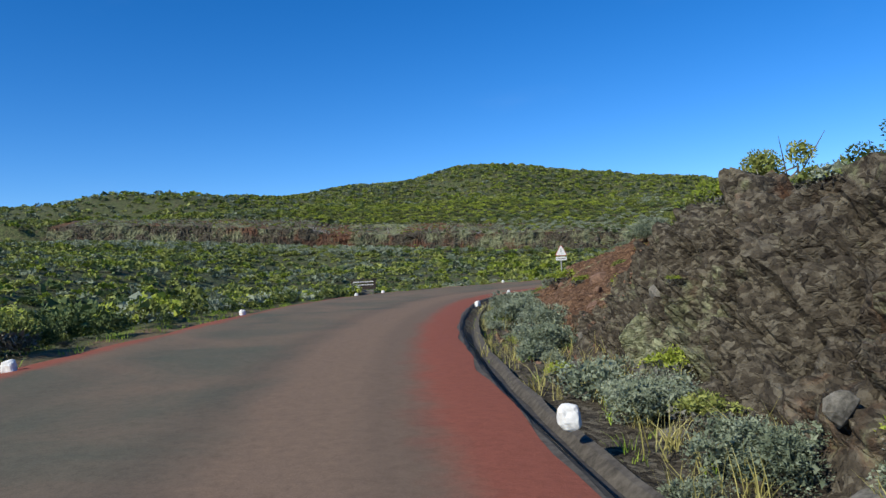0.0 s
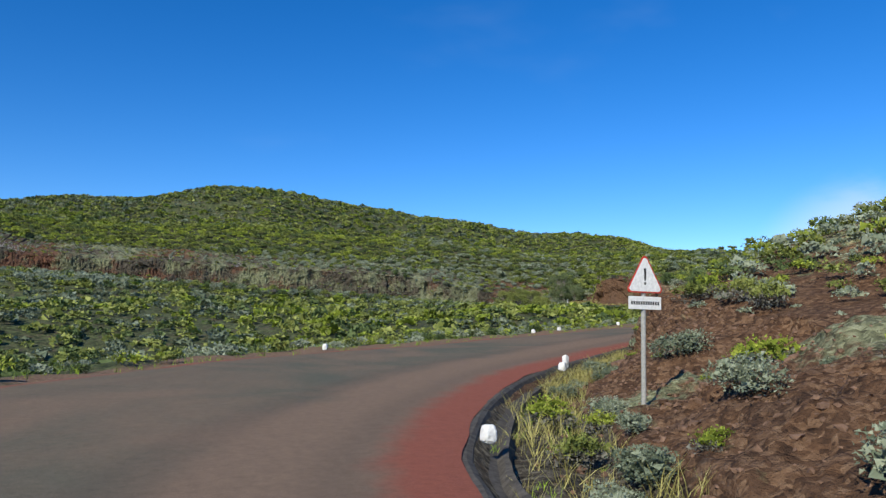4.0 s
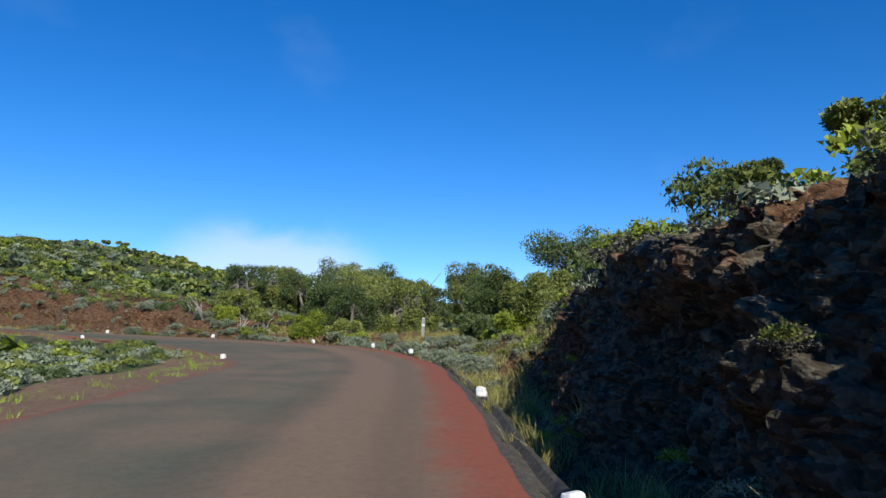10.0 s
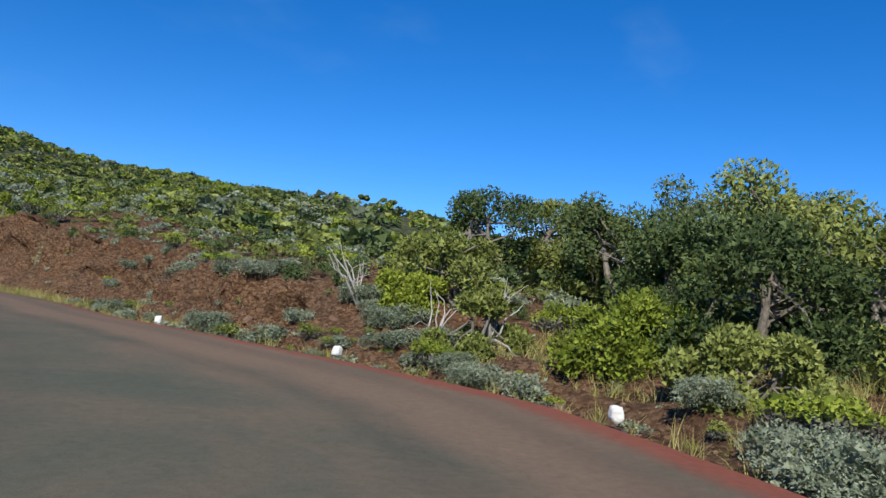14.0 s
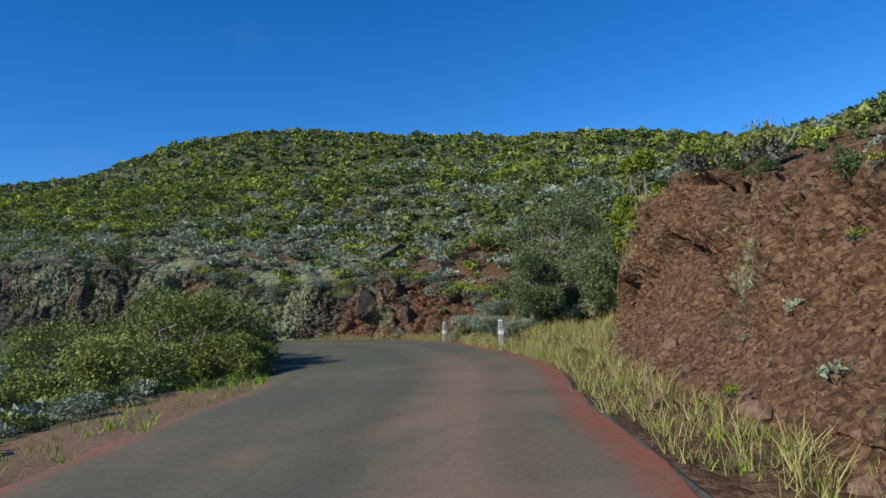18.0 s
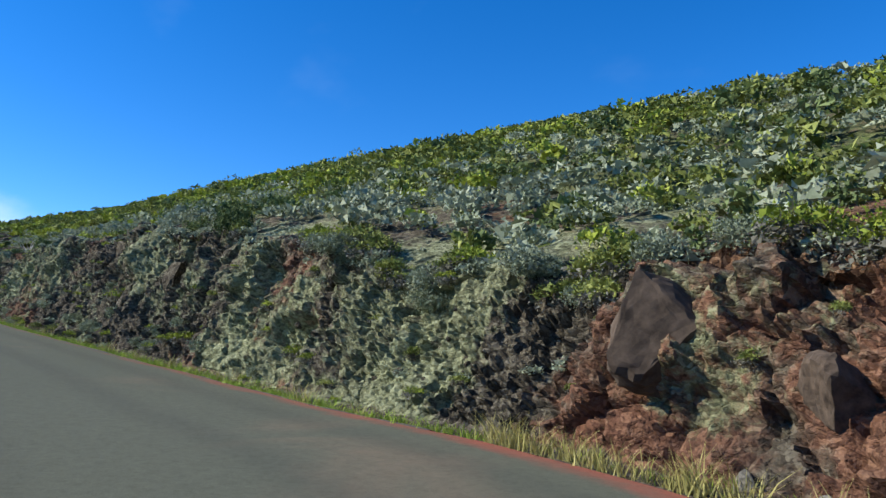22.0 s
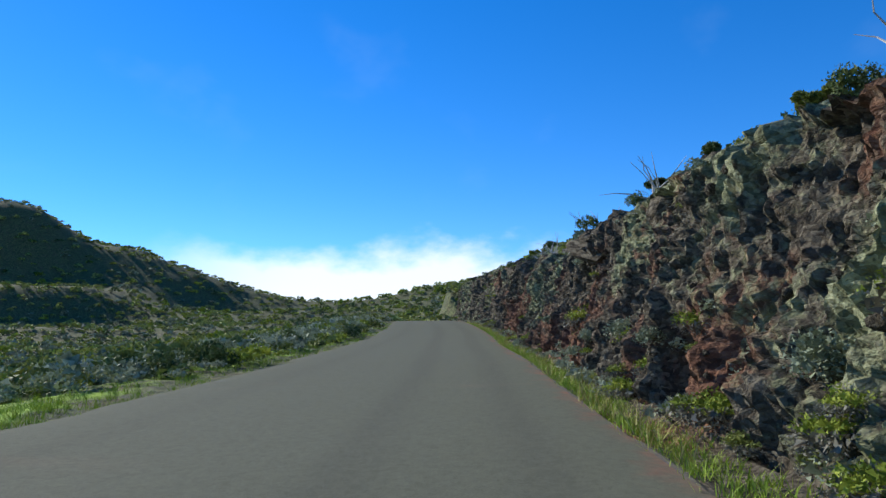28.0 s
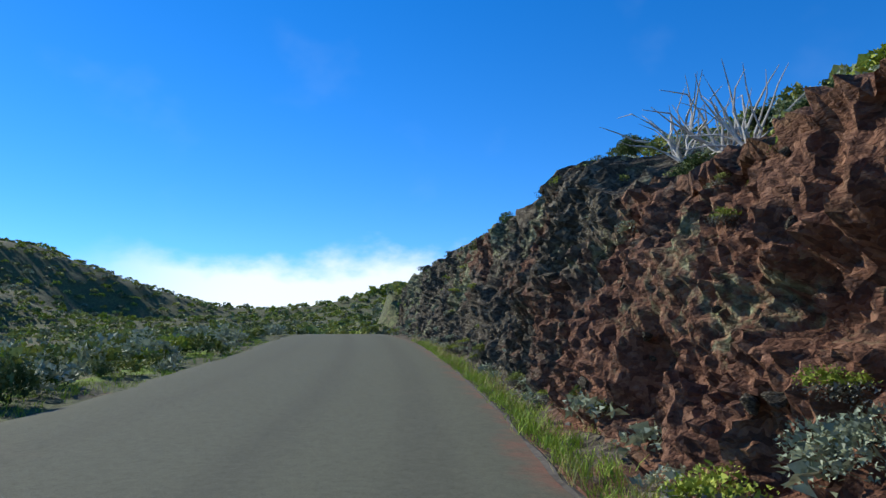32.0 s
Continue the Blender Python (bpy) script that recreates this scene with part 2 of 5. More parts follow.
def far_height(x, y):
    x, y = np.ravel(x), np.ravel(y)
    num, den = np.zeros(len(x)), np.zeros(len(x))
    for kx, ky, kz in land:
        r2 = (x - kx) ** 2 + (y - ky) ** 2
        w = 1.0 / (r2 + 260.0) ** 2.0
        num += w * kz
        den += w
    z = num / den
    p = np.stack([x, y, 0 * x], 1)
    out = smooth(460, 900, np.hypot(x, y - 120))
    z = z * (1 - out) + out * (2 + 0 * z)
    return z + 0.45 * fbm(p / 22.0, 3, 5) * smooth(0, 30, abs(z) + 20) + 0.35 * fbm(p / 6.0, 2, 9)


# banks on the right: foot's offset past the asphalt, height, run of the face, slope above the top
FOOT = [(-20, 2.2), (8, 2.2), (20, 2.4), (40, 2.0), (50, 1.3), (60, 1.2), (90, 1.5), (100, 2.0), (112, 2.2), (120, 1.4), (132, 1.6), (150, 1.8), (156, 1.2), (162, 0.9), (175, 0.9), (190, 1.1), (240, 1.1), (280, 1.1)]
HIGH = [(-20, 2.1), (12, 2.1), (18, 2.3), (30, 2.2), (42, 1.4), (48, 1.7), (54, 2.1), (62, 2.3), (72, 2.4), (84, 2.3), (90, 1.9), (97, 1.4), (104, 0.7), (116, 0.5), (121, 1.3), (128, 1.7), (132, 2.0), (137, 2.45), (140, 2.65), (143, 2.95), (146, 3.5), (148, 3.75), (149.8, 3.6), (150.5, 3.2), (151.6, 0.6), (157, 0.8),
        (159.5, 1.5), (161, 1.7), (162.6, 2.3), (164.6, 2.2), (165.6, 1.7), (167.2, 2.5), (169.4, 2.1), (171.4, 2.9), (174, 3.35), (177, 3.7), (181, 3.85), (184, 4.1), (187, 3.9), (193, 3.75), (200, 3.6), (204, 3.45), (208, 3.6), (211, 3.75), (217, 3.5), (220, 3.25), (224, 3.3), (230, 3.3), (233, 3.0), (237, 3.1), (239.5, 3.8), (242, 4.05), (250, 4.1), (264, 4.2), (274, 4.25), (290, 4.3)]
RUN = [(-20, 2.0), (11, 1.9), (18, 4.0), (40, 4.5), (48, 1.8), (52, 0.8), (57, 0.7), (60, 1.0), (66, 0.9), (68.5, 0.5), (72, 0.5), (75, 0.45), (86, 0.5), (90, 1.4), (96, 2.6), (104, 4.0), (118, 3.0), (124, 1.6), (128, 2.4), (134, 2.6), (138, 2.1), (149, 1.6), (150.6, 1.6), (151.8, 3.0), (157, 2.5), (161, 1.2), (172, 1.3), (190, 1.1), (240, 1.1), (280, 1.5)]
RISE = [(-20, 0.12), (45, 0.16), (55, 0.32), (90, 0.28), (104, 0.10), (118, 0.12), (130, 0.22), (150, 0.26), (152, 0.28), (160, 0.38), (175, 0.37), (200, 0.36), (240, 0.38), (280, 0.3)]


# share of the face's foot that is a slope of loose earth
TALUS = [(-20, 0), (96, 0), (118, 0.5), (128, 0.7), (136, 0.75), (145, 0.7), (148, 0.95), (150, 1), (153, 0), (290, 0)]


def right_profile(s, d):
    """Height over the road at d metres right of the asphalt's edge, without rocks."""
    foot, high, run, rise = along(FOOT, s), along(HIGH, s), along(RUN, s), along(RISE, s)
    ditch = -along([(-20, 0.28), (130, 0.28), (133, 0.08), (280, 0.10)], s) * smooth(0.15, 0.5, d) * smooth(foot + 0.1, foot - 0.5, d)
    q = np.clip((d - foot) / run, 0, 1)
    w = along(TALUS, s)
    face = high * (q * (1 - w) + w * np.where(q < 0.6, 0.36 * q / 0.6, 0.36 + 0.64 * (q - 0.6) / 0.4))
    return ditch + face + rise * np.maximum(d - foot - run, 0)


def left_profile(s, d):
    """Height over the road at d metres left of the asphalt's edge."""
    return -0.05 * smooth(0.0, 0.4, d) - 0.14 * np.maximum(d - 1.6, 0) * smooth(1.6, 5, d)


def ground_height(x, y):
    """Height of the open ground."""
    s, d = offset(x, y)
    zr = np.interp(s, line_s, line[:, 2])
    right = right_profile(s, np.maximum(d - along(EDGE_R, s), 0))
    left = left_profile(s, np.maximum(along(EDGE_L, s) - d, 0))
    near = zr + np.where(d > 0, right, left)
    w = smooth(9, 26, abs(d))
    return near * (1 - w) + far_height(x, y) * w, s, d


# ---- materials ----


def material(name, rough=0.9):
    m = bpy.data.materials.new(name)
    m.use_nodes = True
    nt = m.node_tree
    b = nt.nodes["Principled BSDF"]
    b.inputs["Roughness"].default_value = rough
    b.inputs["Specular IOR Level"].default_value = 0.25
    return m, nt, b


def nnoise(nt, scale, detail=5, rough=0.6, coords=None, dist=0.0):
    n = nt.nodes.new("ShaderNodeTexNoise")
    n.inputs["Scale"].default_value = scale
    n.inputs["Detail"].default_value = detail
    n.inputs["Roughness"].default_value = rough
    n.inputs["Distortion"].default_value = dist
    if coords is not None:
        nt.links.new(coords, n.inputs["Vector"])
    return n.outputs["Fac"]


def nramp(nt, fac, stops):
    r = nt.nodes.new("ShaderNodeValToRGB")
    while len(r.color_ramp.elements) < len(stops):
        r.color_ramp.elements.new(0.5)
    for e, (pos, col) in zip(r.color_ramp.elements, stops):
        e.position, e.color = pos, (*col, 1)
    nt.links.new(fac, r.inputs[0])
    return r.outputs[0]


def nmix(nt, fac, a, b, mode="MIX"):
    n = nt.nodes.new("ShaderNodeMix")
    n.data_type, n.blend_type = "RGBA", mode
    for k, v in ((0, fac), (6, a), (7, b)):
        if isinstance(v, (int, float)):
            n.inputs[k].default_value = v
        elif isinstance(v, tuple):
            n.inputs[k].default_value = (*v, 1)
        else:
            nt.links.new(v, n.inputs[k])
    return n.outputs[2]


def nmap(nt, v, lo, hi, a=0.0, b=1.0):
    n = nt.nodes.new("ShaderNodeMapRange")
    n.interpolation_type = "SMOOTHSTEP"
    nt.links.new(v, n.inputs[0])
    for k, q in ((1, lo), (2, hi), (3, a), (4, b)):
        n.inputs[k].default_value = q
    return n.outputs[0]


def bump(nt, b, height, strength=0.5, distance=0.05):
    n = nt.nodes.new("ShaderNodeBump")
    n.inputs["Strength"].default_value = strength
    n.inputs["Distance"].default_value = distance
    nt.links.new(height, n.inputs["Height"])
    nt.links.new(n.outputs[0], b.inputs["Normal"])


def coords(nt):
    return nt.nodes.new("ShaderNodeTexCoord").outputs["Object"]


def attribute(nt, name):
    a = nt.nodes.new("ShaderNodeAttribute")
    a.attribute_name = name
    return a


def rock_material():
    """Basalt and scoria: red attribute is scoria, green is lichen, blue is loose earth."""
    m, nt, b = material("basalt_and_scoria", 0.95)
    b.inputs["Specular IOR Level"].default_value = 0.12
    c = coords(nt)
    at = attribute(nt, "mix")
    sep = nt.nodes.new("ShaderNodeSeparateColor")
    nt.links.new(at.outputs["Color"], sep.inputs[0])
    fine = nnoise(nt, 9, 8, 0.7, c)
    mid = nnoise(nt, 1.6, 6, 0.65, c, 0.6)
    big = nnoise(nt, 0.45, 4, 0.6, c)
    warp = nt.nodes.new("ShaderNodeVectorMath")
    warp.operation = "MULTIPLY_ADD"
    wn = nt.nodes.new("ShaderNodeTexNoise")
    wn.inputs["Scale"].default_value = 5.0
    nt.links.new(c, wn.inputs["Vector"])
    nt.links.new(wn.outputs["Color"], warp.inputs[0])
    warp.inputs[1].default_value = (0.24, 0.24, 0.2)
    nt.links.new(c, warp.inputs[2])
    flat = nt.nodes.new("ShaderNodeMapping")
    flat.inputs["Scale"].default_value = (1.0, 1.0, 1.7)
    nt.links.new(warp.outputs[0], flat.inputs[0])

    def chips(scale):
        v = nt.nodes.new("ShaderNodeTexVoronoi")
        v.inputs["Scale"].default_value = scale
        nt.links.new(flat.outputs[0], v.inputs["Vector"])
        return v

    chip, grain = chips(11.0), chips(26.0)
    shade = nt.nodes.new("ShaderNodeSeparateColor")
    nt.links.new(chip.outputs["Color"], shade.inputs[0])
    tone = nt.nodes.new("ShaderNodeMath")
    tone.operation = "MULTIPLY_ADD"
    nt.links.new(shade.outputs[0], tone.inputs[0])
    tone.inputs[1].default_value = 0.45
    sub = nt.nodes.new("ShaderNodeMath")
    sub.operation = "MULTIPLY_ADD"
    nt.links.new(fine, sub.inputs[0])
    sub.inputs[1].default_value, sub.inputs[2].default_value = 0.9, -0.17
    nt.links.new(sub.outputs[0], tone.inputs[2])
    tone = tone.outputs[0]
    basalt = nramp(nt, tone, [(0.2, (0.022, 0.019, 0.014)), (0.5, (0.076, 0.064, 0.045)), (0.8, (0.185, 0.165, 0.12))])
    scoria = nramp(nt, tone, [(0.2, (0.052, 0.025, 0.016)), (0.5, (0.140, 0.066, 0.040)), (0.8, (0.26, 0.14, 0.085))])
    earth = nramp(nt, tone, [(0.2, (0.040, 0.022, 0.013)), (0.5, (0.120, 0.064, 0.034)), (0.85, (0.25, 0.155, 0.09))])
    lichen = nramp(nt, tone, [(0.2, (0.070, 0.074, 0.040)), (0.5, (0.195, 0.208, 0.112)), (0.85, (0.38, 0.395, 0.235))])
    jig = nt.nodes.new("ShaderNodeMath")
    jig.operation = "MULTIPLY_ADD"
    nt.links.new(mid, jig.inputs[0])
    jig.inputs[1].default_value, jig.inputs[2].default_value = 1.2, -0.6

    def mask(ch, lo, hi):
        add = nt.nodes.new("ShaderNodeMath")
        nt.links.new(sep.outputs[ch], add.inputs[0])
        nt.links.new(jig.outputs[0], add.inputs[1])
        return nmap(nt, add.outputs[0], lo, hi)

    col = nmix(nt, mask(0, 0.35, 0.65), basalt, scoria)
    col = nmix(nt, mask(2, 0.35, 0.65), col, earth)
    jig2 = nt.nodes.new("ShaderNodeMath")
    jig2.operation = "MULTIPLY_ADD"
    nt.links.new(nnoise(nt, 3.2, 7, 0.7, c, 0.4), jig2.inputs[0])
    jig2.inputs[1].default_value, jig2.inputs[2].default_value = 1.9, -0.95
    add = nt.nodes.new("ShaderNodeMath")
    nt.links.new(sep.outputs[1], add.inputs[0])
    nt.links.new(jig2.outputs[0], add.inputs[1])
    col = nmix(nt, nmap(nt, add.outputs[0], 0.36, 0.80), col, lichen)
    col = nmix(nt, nmap(nt, big, 0.35, 0.7, 0.0, 0.25), col, (0.06, 0.048, 0.04), "MIX")
    nt.links.new(col, b.inputs["Base Color"])
    h = nt.nodes.new("ShaderNodeMath")
    h.operation = "MULTIPLY_ADD"
    nt.links.new(chip.outputs["Distance"], h.inputs[0])
    h.inputs[1].default_value = -0.5
    h2 = nt.nodes.new("ShaderNodeMath")
    h2.operation = "MULTIPLY_ADD"
    nt.links.new(grain.outputs["Distance"], h2.inputs[0])
    h2.inputs[1].default_value = -0.35
    nt.links.new(fine, h2.inputs[2])
    nt.links.new(h2.outputs[0], h.inputs[2])
    bump(nt, b, h.outputs[0], 0.9, 0.045)
    return m


def soil_material():
    """Volcanic soil with dry moss and grit; red attribute is bare red earth, green is grass."""
    m, nt, b = material("volcanic_soil", 0.97)
    c = coords(nt)
    at = attribute(nt, "mix")
    sep = nt.nodes.new("ShaderNodeSeparateColor")
    nt.links.new(at.outputs["Color"], sep.inputs[0])
    fine = nnoise(nt, 12, 8, 0.7, c)
    mid = nnoise(nt, 0.9, 6, 0.65, c, 0.5)
    soil = nramp(nt, fine, [(0.25, (0.04, 0.032, 0.022)), (0.5, (0.10, 0.075, 0.048)), (0.75, (0.20, 0.16, 0.10))])
    moss = nramp(nt, fine, [(0.3, (0.03, 0.042, 0.014)), (0.5, (0.088, 0.106, 0.040)), (0.7, (0.19, 0.205, 0.095))])
    red = nramp(nt, fine, [(0.25, (0.085, 0.048, 0.028)), (0.5, (0.20, 0.124, 0.073)), (0.8, (0.33, 0.225, 0.14))])
    grass = nramp(nt, fine, [(0.25, (0.11, 0.19, 0.015)), (0.55, (0.22, 0.34, 0.028)), (0.8, (0.34, 0.46, 0.06))])
    col = nmix(nt, nmap(nt, mid, 0.30, 0.55), soil, moss)
    cover = nnoise(nt, 2.2, 6, 0.7, c, 0.3)
    col = nmix(nt, nmap(nt, cover, 0.40, 0.58), (0.030, 0.040, 0.016), col)
    jig = nt.nodes.new("ShaderNodeMath")
    jig.operation = "MULTIPLY_ADD"
    nt.links.new(mid, jig.inputs[0])
    jig.inputs[1].default_value, jig.inputs[2].default_value = 1.4, -0.7
    for ch, tint in ((0, red), (1, grass)):
        add = nt.nodes.new("ShaderNodeMath")
        nt.links.new(sep.outputs[ch], add.inputs[0])
        nt.links.new(jig.outputs[0], add.inputs[1])
        col = nmix(nt, nmap(nt, add.outputs[0], 0.3, 0.7), col, tint)
    nt.links.new(col, b.inputs["Base Color"])
    bump(nt, b, nnoise(nt, 18, 8, 0.75, c), 0.7, 0.05)
    return m


def asphalt_material():
    """Worn grey asphalt, reddened by scoria dust: strong along the edges, patchy between."""
    m, nt, b = material("red_dusted_asphalt", 0.95)
    b.inputs["Specular IOR Level"].default_value = 0.08
    c = coords(nt)
    at = attribute(nt, "dust")
    grit = nnoise(nt, 70, 4, 0.8, c)
    patch = nnoise(nt, 0.25, 5, 0.6, c, 0.8)
    streak = nnoise(nt, 1.3, 6, 0.7, c)
    grey = nramp(nt, grit, [(0.3, (0.076, 0.080, 0.058)), (0.7, (0.132, 0.138, 0.102))])
    brown = nramp(nt, grit, [(0.3, (0.168, 0.116, 0.078)), (0.7, (0.258, 0.182, 0.127))])
    red = nramp(nt, grit, [(0.3, (0.215, 0.070, 0.046)), (0.7, (0.320, 0.115, 0.077))])
    mul = nt.nodes.new("ShaderNodeMath")
    mul.operation = "MULTIPLY_ADD"
    nt.links.new(patch, mul.inputs[0])
    mul.inputs[1].default_value, mul.inputs[2].default_value = 1.3, -0.65
    sep = nt.nodes.new("ShaderNodeSeparateColor")
    nt.links.new(at.outputs["Color"], sep.inputs[0])
    a1 = nt.nodes.new("ShaderNodeMath")
    nt.links.new(sep.outputs[1], a1.inputs[0])
    nt.links.new(mul.outputs[0], a1.inputs[1])
    col = nmix(nt, nmap(nt, a1.outputs[0], 0.15, 0.85), grey, brown)
    mul2 = nt.nodes.new("ShaderNodeMath")
    mul2.operation = "MULTIPLY_ADD"
    nt.links.new(streak, mul2.inputs[0])
    mul2.inputs[1].default_value, mul2.inputs[2].default_value = 0.7, -0.35
    a2 = nt.nodes.new("ShaderNodeMath")
    nt.links.new(sep.outputs[0], a2.inputs[0])
    nt.links.new(mul2.outputs[0], a2.inputs[1])
    col = nmix(nt, nmap(nt, a2.outputs[0], 0.25, 0.75), col, red)
    col = nmix(nt, nmap(nt, sep.outputs[2], 0.1, 1.0, 0.0, 0.22), col, (0.05, 0.05, 0.045))
    wear = nnoise(nt, 9.0, 8, 0.8, c, 0.2)
    col = nmix(nt, 1.0, col, nramp(nt, wear, [(0.3, (0.80, 0.81, 0.80)), (0.5, (1.0, 1.0, 1.0)), (0.72, (1.18, 1.17, 1.14))]), "MULTIPLY")
    nt.links.new(col, b.inputs["Base Color"])
    bump(nt, b, grit, 0.5, 0.012)
    return m


def leaf_material(name, dark, mid, light):
    m, nt, b = material(name, 0.75)
    info = nt.nodes.new("ShaderNodeObjectInfo")
    geo = nt.nodes.new("ShaderNodeNewGeometry")
    c = coords(nt)
    mixr = nt.nodes.new("ShaderNodeMath")
    mixr.operation = "MULTIPLY_ADD"
    nt.links.new(geo.outputs["Random Per Island"], mixr.inputs[0])
    mixr.inputs[1].default_value = 0.65
    sub = nt.nodes.new("ShaderNodeMath")
    sub.operation = "MULTIPLY"
    nt.links.new(info.outputs["Random"], sub.inputs[0])
    sub.inputs[1].default_value = 0.35
    spk = nt.nodes.new("ShaderNodeMath")
    spk.operation = "MULTIPLY_ADD"
    nt.links.new(nnoise(nt, 14.0, 6, 0.8, nt.nodes.new("ShaderNodeNewGeometry").outputs["Position"]), spk.inputs[0])
    spk.inputs[1].default_value = 1.0
    tone = nt.nodes.new("ShaderNodeMath")
    tone.operation = "MULTIPLY_ADD"
    nt.links.new(nnoise(nt, 2.4, 3, 0.6, nt.nodes.new("ShaderNodeNewGeometry").outputs["Position"]), tone.inputs[0])
    tone.inputs[1].default_value, tone.inputs[2].default_value = 1.1, -1.05
    nt.links.new(tone.outputs[0], spk.inputs[2])
    add2 = nt.nodes.new("ShaderNodeMath")
    nt.links.new(sub.outputs[0], add2.inputs[0])
    nt.links.new(spk.outputs[0], add2.inputs[1])
    nt.links.new(add2.outputs[0], mixr.inputs[2])
    col = nramp(nt, mixr.outputs[0], [(0.1, dark), (0.5, mid), (0.95, light)])
    nt.links.new(col, b.inputs["Base Color"])
    out = nt.nodes["Material Output"]
    thin = nt.nodes.new("ShaderNodeBsdfTranslucent")
    nt.links.new(col, thin.inputs["Color"])
    mixs = nt.nodes.new("ShaderNodeMixShader")
    mixs.inputs[0].default_value = 0.12
    nt.links.new(b.outputs[0], mixs.inputs[1])
    nt.links.new(thin.outputs[0], mixs.inputs[2])
    nt.links.new(mixs.outputs[0], out.inputs["Surface"])
    return m


def plain_material(name, col, rough=0.7, scale=25, amount=0.25, relief=0.3):
    m, nt, b = material(name, rough)
    c = coords(nt)
    n = nnoise(nt, scale, 6, 0.7, c)
    lo = tuple(v * (1 - amount) for v in col)
    hi = tuple(min(1, v * (1 + amount)) for v in col)
    nt.links.new(nramp(nt, n, [(0.3, lo), (0.7, hi)]), b.inputs["Base Color"])
    bump(nt, b, n, relief, 0.01)
    return m


ROCK = rock_material()
SOIL = soil_material()
ASPHALT = asphalt_material()
LEAF_GREY = leaf_material("silver_heath_leaves", (0.097, 0.124, 0.076), (0.204, 0.243, 0.158), (0.352, 0.389, 0.273))
LEAF_DARK = leaf_material("dark_green_leaves", (0.033, 0.058, 0.017), (0.083, 0.120, 0.038), (0.163, 0.210, 0.078))
LEAF_MID = leaf_material("grey_green_leaves", (0.050, 0.074, 0.026), (0.120, 0.155, 0.064), (0.240, 0.282, 0.132))
LEAF_OLIVE = leaf_material("olive_heath_leaves", (0.074, 0.098, 0.020), (0.182, 0.214, 0.048), (0.335, 0.362, 0.105))
LEAF_LIME = leaf_material("yellow_green_leaves", (0.094, 0.130, 0.015), (0.209, 0.265, 0.028), (0.385, 0.432, 0.070))
LEAF_DRY = leaf_material("dry_grass_blades", (0.20, 0.18, 0.05), (0.36, 0.33, 0.11), (0.52, 0.47, 0.20))
BARK = plain_material("grey_bark", (0.20, 0.175, 0.145), 0.9, 12, 0.5, 0.6)
CONCRETE = plain_material("stained_gutter_concrete", (0.085, 0.075, 0.06), 0.9, 9, 0.6, 0.7)
WHITE = plain_material("whitewash", (0.72, 0.72, 0.68), 0.8, 18, 0.2, 0.4)
POST = plain_material("grey_concrete_post", (0.33, 0.33, 0.30), 0.85, 20, 0.25, 0.4)
SIGN_RED = plain_material("faded_red_paint", (0.48, 0.045, 0.03), 0.5, 8, 0.15, 0.05)
SIGN_BLACK = plain_material("black_paint", (0.02, 0.02, 0.02), 0.5, 8, 0.15, 0.05)
SIGN_GREY = plain_material("galvanised_steel", (0.45, 0.46, 0.46), 0.45, 30, 0.15, 0.1)
STONE = plain_material("dark_lava_stone", (0.15, 0.14, 0.115), 0.95, 7, 0.6, 0.9)


# ---- mesh helpers ----


def grid_mesh(name, xyz, mat, smooth_faces=True, tint=None, tint_name="mix"):
    """One object from a grid of places with shape (rows, columns, 3)."""
    r, c = xyz.shape[:2]
    idx = np.arange(r * c).reshape(r, c)
    quads = np.stack([idx[:-1, :-1], idx[:-1, 1:], idx[1:, 1:], idx[1:, :-1]], -1).reshape(-1, 4)
    return quad_mesh(name, xyz.reshape(-1, 3), quads, mat, smooth_faces, None if tint is None else tint.reshape(-1, 3), tint_name)


def quad_mesh(name, verts, quads, mat, smooth_faces=False, tint=None, tint_name="mix"):
    me = bpy.data.meshes.new(name)
    me.vertices.add(len(verts))
    me.vertices.foreach_set("co", np.asarray(verts, np.float32).ravel())
    k = quads.shape[1]
    me.loops.add(quads.size)
    me.loops.foreach_set("vertex_index", np.asarray(quads, np.int32).ravel())
    me.polygons.add(len(quads))
    me.polygons.foreach_set("loop_start", np.arange(0, quads.size, k, dtype=np.int32))
    me.polygons.foreach_set("loop_total", np.full(len(quads), k, np.int32))
    me.polygons.foreach_set("use_smooth", np.full(len(quads), smooth_faces))
    me.update(calc_edges=True)
    me.validate()
    if tint is not None:
        a = me.color_attributes.new(tint_name, "FLOAT_COLOR", "POINT")
        a.data.foreach_set("color", np.concatenate([tint, np.ones((len(tint), 1))], 1).astype(np.float32).ravel())
    me.materials.append(mat)
    return me


def part(name, bm, mat, parent, label=""):
    me = bpy.data.meshes.new(name)
    bm.to_mesh(me)
    bm.free()
    me.materials.append(mat)
    ob = new(name, me)
    ob.parent = parent
    if label:
        tagged(ob, label)
    return ob


def tube(bm, pts, radii, sides=6):
    rings = []
    for i, p in enumerate(pts):
        p = Vector(p)
        way = (Vector(pts[min(i + 1, len(pts) - 1)]) - Vector(pts[max(i - 1, 0)])).normalized()
        a = way.orthogonal().normalized()
        b2 = way.cross(a)
        rings.append([bm.verts.new(p + (a * math.cos(2 * math.pi * k / sides) + b2 * math.sin(2 * math.pi * k / sides)) * radii[i]) for k in range(sides)])
    for r0, r1 in zip(rings, rings[1:]):
        for k in range(sides):
            bm.faces.new((r0[k], r0[(k + 1) % sides], r1[(k + 1) % sides], r1[k]))
    for ring in (rings[0][::-1], rings[-1]):
        bm.faces.new(ring)


